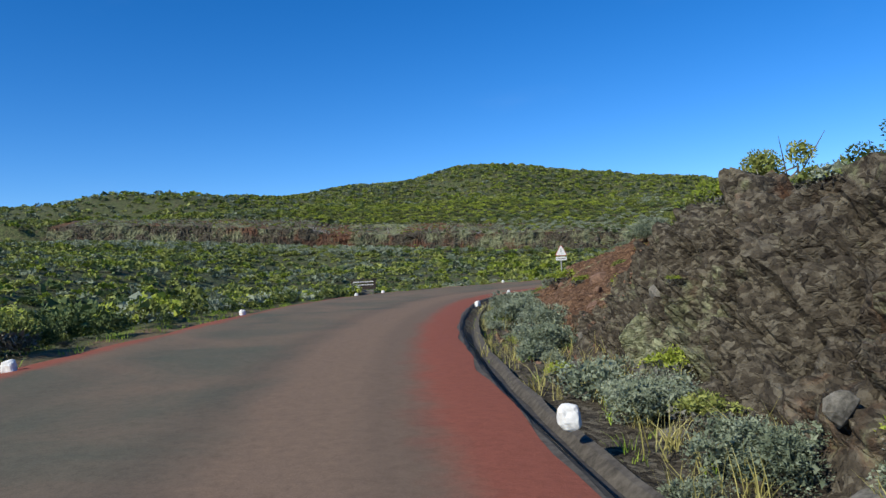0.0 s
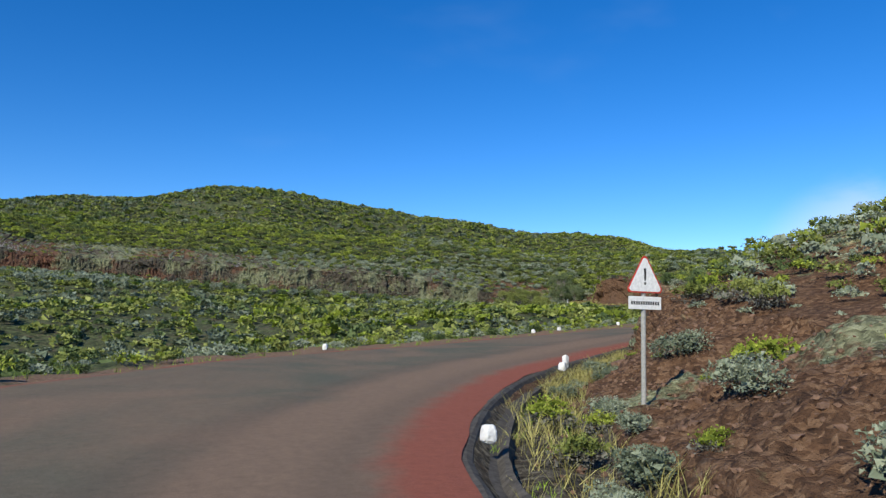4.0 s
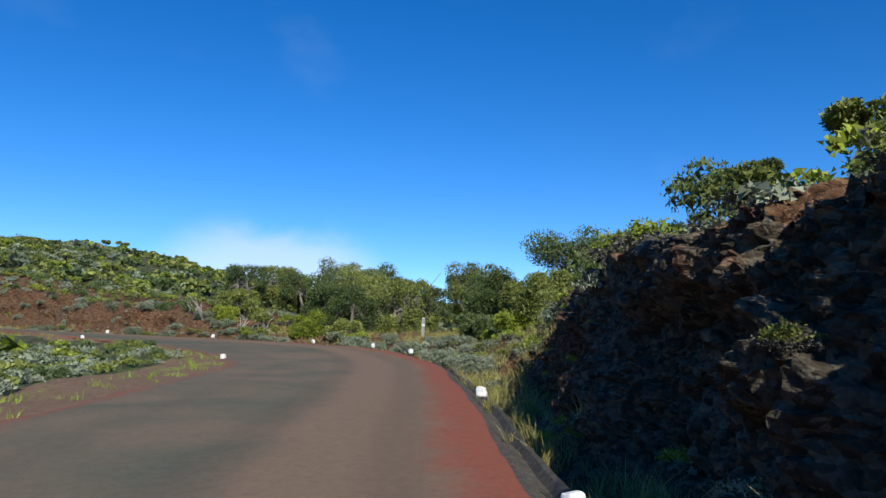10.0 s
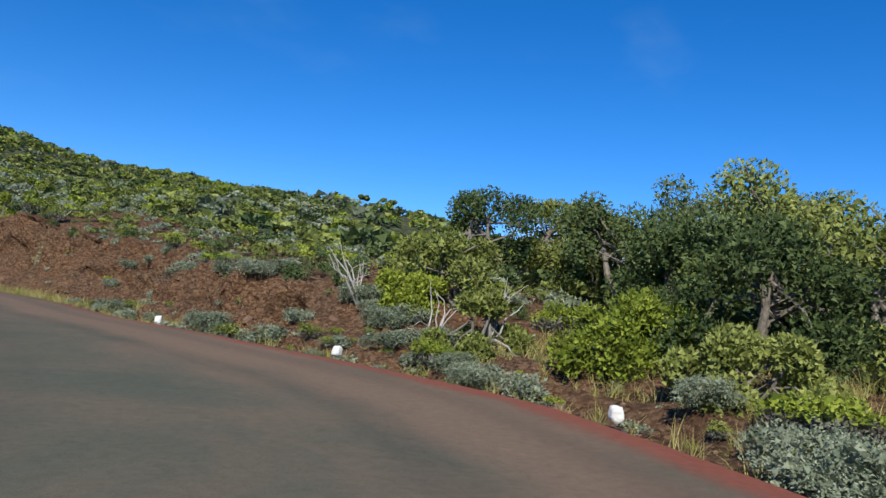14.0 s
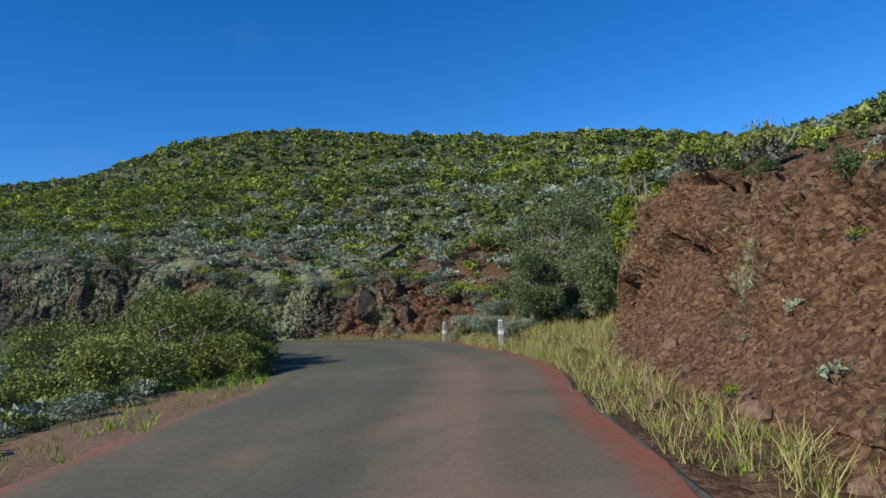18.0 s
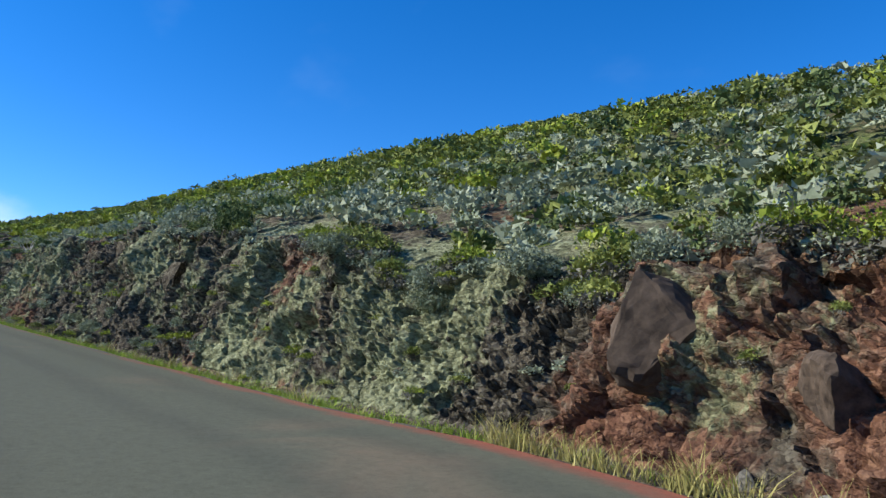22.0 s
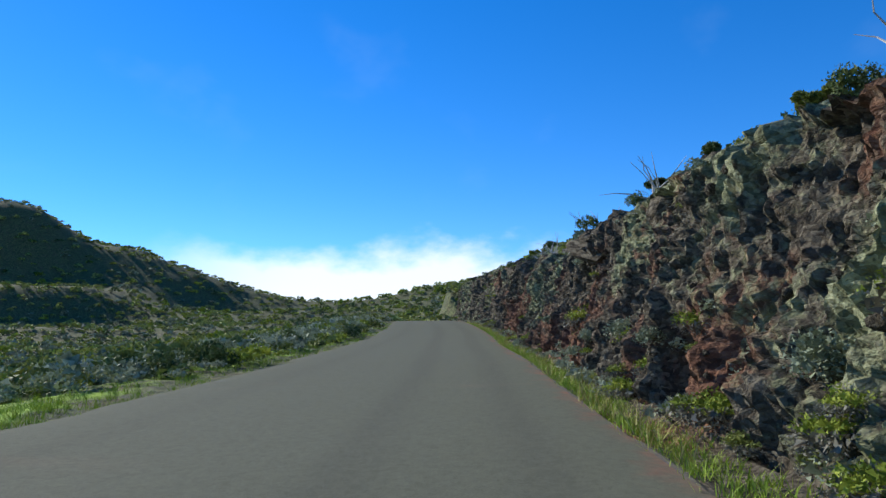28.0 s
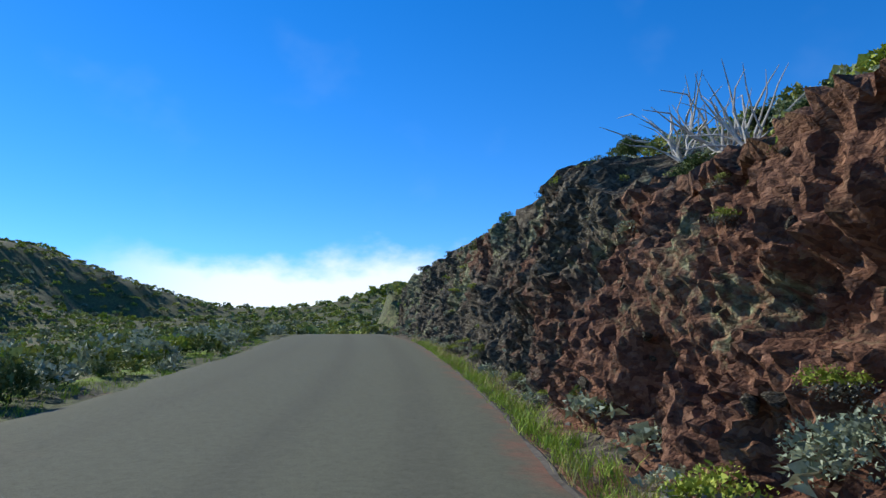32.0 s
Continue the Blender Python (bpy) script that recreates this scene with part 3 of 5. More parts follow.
def box(bm, size, m=None, bevel=0.0):
    made = bmesh.ops.create_cube(bm, size=1.0, matrix=(m or Matrix()) @ Matrix.Diagonal((*size, 1)))
    if bevel:
        edges = list({e for v in made["verts"] for e in v.link_edges})
        bmesh.ops.bevel(bm, geom=edges, offset=bevel, segments=2, affect="EDGES", profile=0.6)


def leaf_cloud(rng, n, lobes, leaf, flat=0.78, up=0.25, whole=False, slim=0.7, inside=0.0):
    """Leaves as small slim triangles over a heap of lobes; verts and faces of a crown about one metre across."""
    cen = np.array([lb[:3] for lb in lobes])
    rad = np.array([lb[3] for lb in lobes])
    pick = rng.choice(len(lobes), n, p=rad ** 2 / (rad ** 2).sum())
    v = rng.normal(size=(n, 3))
    v[:, 2] = v[:, 2] + 0.25 if whole else np.abs(v[:, 2]) * 0.8 + up * rng.normal(size=n)
    v /= np.linalg.norm(v, axis=1)[:, None]
    depth = (1 - 0.4 * rng.random(n) ** 1.5 if whole else 1 - 0.35 * rng.random(n) ** 2) - inside
    p = cen[pick] + v * (rad[pick] * depth)[:, None] * [1, 1, flat]
    tip = v + 0.75 * rng.normal(size=(n, 3)) + [0, 0, 0.35]
    tip /= np.linalg.norm(tip, axis=1)[:, None]
    a = np.cross(tip, rng.normal(size=(n, 3)))
    a /= np.linalg.norm(a, axis=1)[:, None]
    sz = leaf * (0.6 + 0.8 * rng.random(n))[:, None]
    leafs = np.stack([p - a * sz * slim, p + a * sz * slim, p + tip * sz * (2.1 - slim)], 1)
    return leafs.reshape(-1, 3), np.arange(3 * n).reshape(n, 3)


def shrub_lobes(rng, n, spread=0.32, radius=0.24):
    out = []
    for _ in range(n):
        a, r = rng.random() * 6.283, spread * math.sqrt(rng.random())
        out.append((r * math.cos(a), r * math.sin(a), 0.22 + 0.28 * rng.random() * (1 - r), radius * (0.7 + 0.6 * rng.random())))
    return out


def clump(rng, n, lobes, leaf, core=0.2, core_leaf=2.0, flat=0.78, up=0.25, whole=False, slim=0.65):
    """Fine leaves outside, fewer and broader ones within."""
    v1, q1_ = leaf_cloud(rng, n, lobes, leaf, flat, up, whole, slim)
    v2, q2_ = leaf_cloud(rng, max(4, int(n * core)), lobes, leaf * core_leaf, flat, up, whole, 1.0, 0.28)
    return np.concatenate([v1, v2]), np.concatenate([q1_, q2_ + len(v1)])


# ---- ground sheet ----
ux = np.concatenate([-1800 * (np.linspace(1, 0.001, 26) ** 2.2) - 400, np.linspace(-398, 170, 270), 172 + 1800 * (np.linspace(0.001, 1, 26) ** 2.2)])
uy = np.concatenate([-1800 * (np.linspace(1, 0.001, 26) ** 2.2) - 80, np.linspace(-78, 270, 175), 272 + 1800 * (np.linspace(0.001, 1, 26) ** 2.2)])
gx, gy = np.meshgrid(ux, uy)
gz, gs, gd = ground_height(gx, gy)
inside = (gs > S_MIN + 1) & (gs < S_MAX - 1)
gz = gz - 2.2 * smooth(13.5, 11.0, abs(gd)) * inside
gtint = np.zeros((gz.size, 3))
gp = np.stack([gx.ravel(), gy.ravel(), 0 * gz], 1)
gtint[:, 0] = 0.25 * smooth(0.1, 0.5, fbm(gp / 9, 3, 41))
gtint[:, 1] = 0.1
ground = tagged(new("ground", grid_mesh("ground", np.stack([gx, gy, gz.reshape(gx.shape)], -1), SOIL, True, gtint.reshape(*gx.shape, 3))),
                "heath-covered volcanic ground rising to low hills", "ground", kind="structure")

# ---- road ----
st = np.arange(S_MIN + 0.5, S_MAX - 0.5, 0.5)
nc = 22
uu = np.linspace(0, 1, nc)
er, el = along(EDGE_R, st), along(EDGE_L, st)
wob = 0.05 * fbm(np.stack([st * 0.7, 0 * st, 0 * st], 1), 3, 3)
wob2 = 0.14 * fbm(np.stack([st * 0.6, 0 * st + 9, 0 * st], 1), 3, 4)
dd = (el + wob2)[:, None] * (1 - uu) + (er + wob)[:, None] * uu
rx, ry, rz = place(st[:, None], dd)
rz = rz + 0.02 + 0.012 * fbm(np.stack([rx.ravel() / 3, ry.ravel() / 3, 0 * rx.ravel()], 1), 3, 8).reshape(rx.shape)
rz[:, 0] -= 0.05
rz[:, -1] -= 0.02
tint = np.zeros((*rx.shape, 3))
from_r = er[:, None] - dd
from_l = dd - el[:, None]
redness = along([(-20, 1.0), (45, 1.0), (60, 0.8), (120, 0.8), (135, 0.62), (150, 0.6), (165, 0.68), (180, 0.5), (192, 0.42), (280, 0.4)], st)[:, None]
redness_l = along([(-20, 0.9), (60, 0.85), (100, 0.5), (130, 0.7), (160, 0.2), (280, 0.05)], st)[:, None]
width_r = along([(-20, 0.85), (50, 0.75), (90, 0.75), (130, 0.5), (180, 0.42), (280, 0.45)], st)[:, None]
tint[..., 0] = np.maximum(redness * smooth(width_r * 2.1, 0.0, from_r), redness_l * smooth(1.1, 0.0, from_l))
track = np.exp(-((from_r - 1.6) / 0.9) ** 2) * 0.6 + 0.45
tint[..., 1] = (track + 0.05) * along([(-20, 1.0), (100, 1.0), (140, 0.75), (158, 0.4), (175, 0.1), (280, 0.05)], st)[:, None]
tint[..., 2] = np.clip(np.exp(-((from_r - 1.15) / 0.38) ** 2) + np.exp(-((from_r - 2.9) / 0.38) ** 2) + 0.6 * np.exp(-((from_l - 1.6) / 0.4) ** 2), 0, 1)
road = tagged(new("road", grid_mesh("road", np.stack([rx, ry, rz], -1), ASPHALT, True, tint, "dust")),
              "grey asphalt road with rust-red dusty edges", "road", kind="structure")

# ---- left verge ----
cols = np.concatenate([np.linspace(0, 2.4, 11), np.linspace(2.7, 10.5, 14)])
vd = (el[:, None] + 0.35) - cols[None]
lx, ly, lz = place(st[:, None], vd)
near_z = lz + left_profile(st[:, None], np.broadcast_to(cols[None], lx.shape))
gh, _, _ = ground_height(lx, ly)
wv = smooth(5, 9.5, np.broadcast_to(cols[None], lx.shape))
lump = fbm(np.stack([lx.ravel() * 0.9, ly.ravel() * 0.9, 0 * lx.ravel()], 1), 4, 12).reshape(lx.shape)
vz = near_z * (1 - wv) + (gh.reshape(lx.shape) - 0.05) * wv + 0.09 * lump * smooth(0.1, 1.0, cols)[None]
vz[:, -1] -= 0.4
vt = np.zeros((*lx.shape, 3))
dirt = along([(-20, 0.6), (36, 0.4), (46, 0.95), (100, 0.9), (113, 0.8), (146, 0.9), (152, 0.3), (172, 0.2), (280, 0.1)], st)[:, None]
reach = along([(-20, 0.0), (44, 0.0), (50, 1.0), (98, 1.0), (104, 0.0), (132, 0.2), (138, 0.9), (150, 0.6), (154, 0.0), (280, 0.0)], st)[:, None]
vt[..., 0] = dirt * smooth(2.6, 1.0, cols[None] - reach)
vt[..., 1] = along([(-20, 0.4), (50, 0.2), (110, 0.3), (130, 0.2), (146, 0.15), (154, 0.45), (165, 0.4), (181, 0.4), (184.5, 0.98), (207, 0.98), (213, 0.5), (280, 0.4)], st)[:, None] * smooth(0.6, 1.6, cols)[None] * smooth(7, 4, cols)[None]
verge = tagged(new("verge_left", grid_mesh("verge_left", np.stack([lx, ly, vz], -1), SOIL, True, vt)), "strip of red dirt, grass and heath beside the asphalt", "verge", kind="structure")

# ---- right bank: gutter, face of rock and earth, top ----
sb = np.concatenate([np.arange(S_MIN + 0.5, -2, 0.15), np.arange(-2, 50, 0.085), np.arange(50, 96, 0.06), np.arange(96, 118, 0.12), np.arange(118, 158, 0.075), np.arange(158, 246, 0.06), np.arange(246, S_MAX - 0.5, 0.15)])
foot, high, run, rise = along(FOOT, sb), along(HIGH, sb), along(RUN, sb), along(RISE, sb)
q1 = np.linspace(0, 1, 10)[:-1]
q2 = np.linspace(0, 1, 58)[:-1]
q3 = np.linspace(0, 1, 18) ** 1.5
erb = along(EDGE_R, sb)
end = 11.5 - erb
d_all = np.concatenate([foot[:, None] * q1[None], foot[:, None] + run[:, None] * q2[None], (foot + run)[:, None] + (end - foot - run)[:, None] * q3[None]], 1)
h_all = right_profile(sb[:, None], d_all)
zone = np.concatenate([np.zeros(len(q1)), np.ones(len(q2)), np.full(len(q3), 2)])
qv = np.concatenate([0 * q1, q2, 1 + q3])
bx, by, bz0 = place(sb[:, None], erb[:, None] - 0.12 + d_all)
gh, _, _ = ground_height(bx[:, -8:], by[:, -8:])
bz = bz0 + h_all - 0.055 * smooth(0.28, 0.12, d_all)
tail = smooth(0, 1, np.linspace(0, 1, 8))[None]
bz[:, -8:] = bz[:, -8:] * (1 - tail) + (gh.reshape(-1, 8) - 0.05) * tail
bz[:, -1] -= 0.4
pb_ = np.stack([bx.ravel(), by.ravel(), bz.ravel()], 1)
# how rocky, red, lichened and earthy each stretch is
rocky = along([(-20, 1.0), (14, 1.0), (18, 0.4), (44, 0.35), (50, 0.8), (90, 0.85), (97, 0.35), (118, 0.2), (122, 0.6), (134, 0.8), (150, 0.8), (152, 0.2), (158, 0.4), (161, 0.9), (280, 1.0)], sb)
scor = along([(-20, 0.0), (9, 0.05), (13, 0.3), (18, 0.42), (45, 0.45), (54, 0.45), (60, 0.46), (70, 0.36), (74, 0.3), (95, 0.35), (116, 0.35), (122, 0.75), (150, 0.62), (158, 0.3), (159.5, 0.85), (165.3, 0.75), (166.3, 0.15), (171, 0.15), (173, 0.45), (175, 0.15), (190, 0.3), (200, 0.3), (209, 0.3), (213, 0.55), (219, 0.6), (223, 0.35), (228, 0.35), (231, 0.62), (236, 0.5), (239, 0.15), (246, 0.3), (280, 0.25)], sb)
lich = along([(-20, 0.46), (9, 0.46), (14, 0.25), (20, 0.1), (50, 0.25), (58, 0.34), (66, 0.34), (70, 0.2), (74, 0.08), (90, 0.05), (120, 0.05), (150, 0.08), (158, 0.4), (160, 0.05), (165.8, 0.05), (167.1, 0.85), (169.6, 0.8), (171, 0.5), (176, 0.58), (186, 0.52), (196, 0.45), (204, 0.42), (207.5, 0.66), (210, 0.6), (213, 0.3), (216.5, 0.18), (219, 0.32), (221, 0.6), (226, 0.64), (230, 0.5), (232.5, 0.2), (238, 0.15), (242, 0.3), (280, 0.45)], sb)
earthy = along([(-20, 0.1), (12, 0.12), (17, 1.0), (45, 1.0), (52, 0.2), (90, 0.25), (96, 1.0), (117, 1.0), (130, 0.8), (137, 0.85), (149, 0.85), (153, 0.6), (160, 0.5), (164, 0.4), (165.5, 0.1), (172, 0.05), (212, 0.1), (217, 0.25), (226, 0.1), (236, 0.05), (280, 0.12)], sb)
big = fbm(pb_ / 2.6, 3, 21)
c1, g1, r1 = cells(pb_ / np.array([0.28, 0.28, 0.20]) + 0.25 * np.stack([big, -big, big], 1), 31)
c2, g2, r2 = cells(pb_ / np.array([0.14, 0.14, 0.10]), 37)
c0, g0, r0 = cells(pb_ / np.array([0.52, 0.52, 0.66]) + 0.2 * np.stack([-big, big, big], 1), 43)
blocky = np.repeat(along([(-20, 1.7), (12, 1.5), (18, 0.15), (48, 0.1), (48.5, 0.9), (92, 0.9), (96, 0.1), (118, 0.1), (121, 0.4), (149, 0.4), (151, 0.0), (158.5, 0.0), (160, 1.0), (165, 1.0), (167, 0.45), (178, 0.75), (192, 0.5), (200, 0.3), (215, 0.35), (222, 0.3), (237, 0.5), (280, 0.5)], sb), len(zone))
fine_n = fbm(pb_ / 0.12, 2, 57)
low_earth = along(TALUS, np.repeat(sb, len(zone))) * np.tile(smooth(0.56, 0.4, qv), len(sb))
mask = (1 - 0.6 * low_earth) * np.repeat(rocky[:, None], len(zone), 1).ravel() * np.tile(np.where(zone == 1, smooth(-0.02, 0.06, qv), np.where(zone == 2, smooth(1.25, 1.0, qv) * 0.9, 0.0)), len(sb))
soft_face = np.tile((zone == 1) * 1.0, len(sb))
flute = fbm(pb_ * np.array([1.1, 1.1, 0.28]), 3, 63)
crack0, crack1, crack2 = smooth(0.14, 0.0, g0), smooth(0.14, 0.0, g1), smooth(0.16, 0.0, g2)
push = mask * 0.03 * fine_n + 0.36 * big * (0.45 + 0.55 * mask) * soft_face + 0.22 * mask * soft_face * flute
coarse = 0.45 + 0.9 * smooth(-0.5, 0.6, fbm(pb_ / 1.7, 3, 67))
push = push + mask * blocky * (0.34 * (r0 - 0.5) + 0.18 * c0 - 0.12 * crack0)
calm = np.repeat(along([(-20, 0.8), (45, 0.8), (55, 1.0), (96, 1.0), (122, 0.75), (150, 0.75), (158, 1.0), (176, 0.9), (190, 0.5), (205, 0.3), (280, 0.25)], sb), len(zone))
ridge = 1 - abs(fbm(pb_ * np.array([2.6, 2.6, 0.75]), 3, 77)) * 2.2
push = push + mask * (1 - calm) * (0.20 * ridge + 0.12 * fbm(pb_ / 0.3, 3, 79))
push = push + mask * coarse * (calm * (0.13 * (r1 - 0.5) + 0.09 * c1 - 0.06 * crack1) + 0.08 * (r2 - 0.5) + 0.045 * c2 - 0.035 * crack2)
loose = soft_face * (1 - mask)
push = push + loose * (0.22 * fbm(pb_ / 1.3, 4, 53) + 0.05 * fbm(pb_ / 0.35, 3, 51) + 0.07 * (r1 - 0.6) * smooth(0.6, 0.85, r1))
# overhanging blocks of basalt near the top of the face
S2 = np.repeat(sb, len(zone))
Q2 = np.tile(qv, len(sb))
for s0, half, q0, q1_, out in ((184.5, 2.2, 0.55, 0.95, 0.42), (194.0, 1.5, 0.6, 1.0, 0.35), (217.5, 1.8, 0.75, 1.0, 0.3), (229.0, 2.0, 0.6, 1.0, 0.4), (73.0, 1.8, 0.5, 0.95, 0.3), (66.0, 1.2, 0.4, 0.9, 0.25), (240.5, 1.8, 0.35, 1.0, 0.4), (147.5, 2.0, 0.62, 0.95, 0.3), (141.0, 1.5, 0.8, 1.0, 0.25), (125.0, 0.8, 0.4, 0.95, 0.35), (128.8, 1.2, 0.35, 0.95, 0.45), (132.3, 0.9, 0.5, 1.0, 0.4), (136.4, 1.1, 0.6, 1.0, 0.35), (163.4, 0.9, 0.35, 0.85, 0.25)):
    push = push + out * smooth(half, half * 0.6, abs(S2 - s0 + 1.2 * (Q2 - 0.8))) * smooth(q0, q0 + 0.1, Q2 + 0.12 * big) * smooth(q1_ + 0.12, q1_, Q2)
# hollows under them, in deep shade
for s0, half, q0, q1_, deep in ((51.5, 1.1, 0.25, 0.75, 0.45), (56.0, 0.7, 0.05, 0.7, 0.4), (58.4, 1.2, 0.0, 0.55, 0.8), (61.2, 1.6, 0.0, 0.5, 0.8), (65.4, 1.6, 0.0, 0.4, 0.6), (69.4, 2.4, 0.0, 0.75, 0.7), (74.5, 2.6, 0.0, 0.75, 0.5), (81.0, 2.4, 0.0, 0.7, 0.45), (86.0, 1.8, 0.0, 0.6, 0.4),
                                (149.9, 0.75, 0.3, 0.72, 1.3), (141.6, 0.5, 0.86, 1.0, 0.35), (145.4, 0.6, 0.88, 1.0, 0.4), (147.0, 0.3, 0.7, 0.82, 0.3), (123.2, 0.7, 0.35, 0.75, 0.5), (126.8, 1.0, 0.4, 0.8, 0.5), (130.5, 0.6, 0.3, 0.6, 0.4), (134.0, 0.8, 0.6, 0.85, 0.4), (138.5, 0.5, 0.5, 0.8, 0.35), (143.0, 0.35, 0.75, 0.9, 0.3), (172.5, 0.8, 0.15, 0.45, 0.5), (174.6, 0.5, 0.5, 0.8, 0.4), (180.0, 0.45, 0.4, 0.8, 0.45), (177.8, 0.35, 0.45, 0.72, 0.4), (190.5, 0.5, 0.0, 0.18, 0.4),
                                (208.0, 0.5, 0.05, 0.3, 0.35), (218.0, 1.6, 0.58, 0.7, 0.2), (231.6, 1.3, 0.42, 0.66, 0.5), (234.7, 0.7, 0.12, 0.36, 0.5), (237.8, 0.5, 0.3, 0.7, 0.3)):
    push = push - deep * smooth(half, half * 0.55, abs(S2 - s0 + 0.5 * big)) * smooth(q0 - 0.06, q0 + 0.06, Q2 + 0.1 * big) * smooth(q1_ + 0.06, q1_ - 0.04, Q2 + 0.1 * flute)
push = push - 0.32 * smooth(0.2, 0.06, abs(S2 - 144.6 - 3.2 * (Q2 - 0.55) / 0.25 + 0.5 * flute)) * smooth(0.5, 0.58, Q2) * smooth(0.86, 0.8, Q2) * smooth(143.5, 144.2, S2) * smooth(148.6, 148.0, S2)
# the push goes along the face's normal
xyz = np.stack([bx, by, bz], -1)
nrm = np.cross(np.gradient(xyz, axis=0), np.gradient(xyz, axis=1))
nrm /= np.linalg.norm(nrm, axis=-1, keepdims=True) + 1e-9
nrm = np.where(nrm[..., 2:3] < 0, -nrm, nrm)
xyz = xyz + nrm * push.reshape(bx.shape)[..., None]
flat = np.tile((zone != 1) * 1.0, len(sb)).reshape(bx.shape)
xyz[..., 2] += flat * smooth(0.3, 1.2, d_all) * 0.10 * fbm(pb_ / 1.1, 3, 61).reshape(bx.shape)
bt = np.zeros((*bx.shape, 3))
patch1 = fbm(pb_ / 3.2, 3, 71).reshape(bx.shape)
patch2 = fbm(pb_ / 2.4 + 5, 3, 72).reshape(bx.shape)
bt[..., 0] = scor[:, None] * np.where(zone == 0, 0.4, 1.0)[None] + 0.45 * patch1 * (0.4 + 0.6 * smooth(8, 14, sb))[:, None]
bt[..., 1] = lich[:, None] * (zone[None] > 0) * (1 - 0.5 * smooth(174, 178, sb)[:, None] * smooth(0.5, 0.2, qv)[None]) + 0.5 * patch2 * (zone[None] > 0)
bt[..., 2] = earthy[:, None] + 0.5 * low_earth.reshape(bx.shape) + 0.35 * patch1 + np.where(zone == 2, 0.25, 0.0)[None] - np.where(zone == 0, 1.0, 0)[None] * (0.1 + 0.6 * smooth(48, 40, sb))[:, None]
bank = tagged(new("bank_right", grid_mesh("bank_right", xyz, ROCK, False, np.clip(bt, 0, 1))), "road cutting in dark basalt and red scoria with lichen", "rock face", kind="structure")
smooth_f = np.repeat((rocky < 0.5)[:-1], len(zone) - 1)
bank.data.polygons.foreach_set("use_smooth", smooth_f)
top_z = xyz

# ---- gutter beside the asphalt ----


def gutter(name, s0, s1):
    sg = np.arange(s0, s1, 0.4)
    sec = [(-0.34, -0.07), (-0.10, -0.012), (0.04, 0.0), (0.10, -0.03), (0.19, -0.17), (0.36, -0.22), (0.44, -0.14), (0.50, -0.12), (0.55, -0.26)]
    e = along(EDGE_R, sg)
    pts = []
    for dx, dz in sec:
        w = 0.02 * fbm(np.stack([sg * 1.3, 0 * sg + dx * 7, 0 * sg], 1), 3, 15)
        x, y, z = place(sg, e + dx + w)
        pts.append(np.stack([x, y, z + dz + 0.5 * w], 1))
    ob = new(name, grid_mesh(name, np.stack(pts, 1), CONCRETE, False))
    return tagged(ob, "dark stained roadside gutter of rough concrete", "gutter", kind="structure")


gutter("gutter_1", -18, 98)
gutter("gutter_2", 112, 150)
gutter("gutter_3", 166, 262)

# ---- places on the built surfaces ----


def on_bank(s, d):
    """Place on the right bank at d metres past the asphalt's edge."""
    i = int(np.clip(np.searchsorted(sb, s), 0, len(sb) - 1))
    j = int(np.argmin(abs(d_all[i] - d)))
    return Vector(top_z[i, j])


def on_verge(s, d):
    """Place on the left verge at d metres past the asphalt's edge."""
    i = int(np.clip(round((s - st[0]) / 0.5), 0, len(st) - 1))
    j = int(np.argmin(abs(cols - d)))
    return Vector((lx[i, j], ly[i, j], vz[i, j]))


def at_xy(x, y):
    """Place on the right bank under x, y."""
    s, d = offset(np.array([x]), np.array([y]))
    p = on_bank(float(s[0]), float(d[0] - along(EDGE_R, s[0])))
    return Vector((x, y, p.z))


def on_ground(x, y):
    z, _, _ = ground_height(np.array([x]), np.array([y]))
    return Vector((x, y, float(z[0])))


rng = np.random.default_rng(11)

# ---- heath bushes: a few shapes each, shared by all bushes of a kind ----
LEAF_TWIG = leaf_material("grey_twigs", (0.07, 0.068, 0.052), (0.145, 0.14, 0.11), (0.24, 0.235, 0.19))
KINDS = {
    "silver_heath_bush": (LEAF_GREY, 1250, 0.024, "rounded silver-grey heath bush on volcanic soil", "bush"),
    "dark_green_shrub": (LEAF_DARK, 1050, 0.026, "dense dark green shrub among the heath", "shrub"),
    "olive_heath_bush": (LEAF_OLIVE, 1050, 0.026, "olive green heath bush with fine leaves", "bush"),
    "yellow_green_bush": (LEAF_LIME, 1050, 0.026, "bright yellow-green bush with sunlit leaf tips", "bush"),
}
BUSH = {}
for kind, (mat, n, leaf, label, cat) in KINDS.items():
    BUSH[kind] = []
    for v in range(4):
        lobes = shrub_lobes(rng, 7 + 2 * v)
        vv, qq = clump(rng, n, lobes, leaf, 0.2, 2.2, whole=True, slim=0.55)
        me = quad_mesh(kind, vv, qq, mat)
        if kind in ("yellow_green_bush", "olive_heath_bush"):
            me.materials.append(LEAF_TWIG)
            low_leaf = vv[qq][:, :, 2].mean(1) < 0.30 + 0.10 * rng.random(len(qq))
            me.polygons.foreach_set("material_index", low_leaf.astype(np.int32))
        BUSH[kind].append(me)
BIG = [quad_mesh("silver_heath_bush", *clump(rng, 5200, shrub_lobes(rng, 17, 0.34, 0.19), 0.0135, 0.16, 2.4, whole=True, slim=0.5), LEAF_GREY) for _ in range(3)]
count = {k: 0 for k in KINDS}


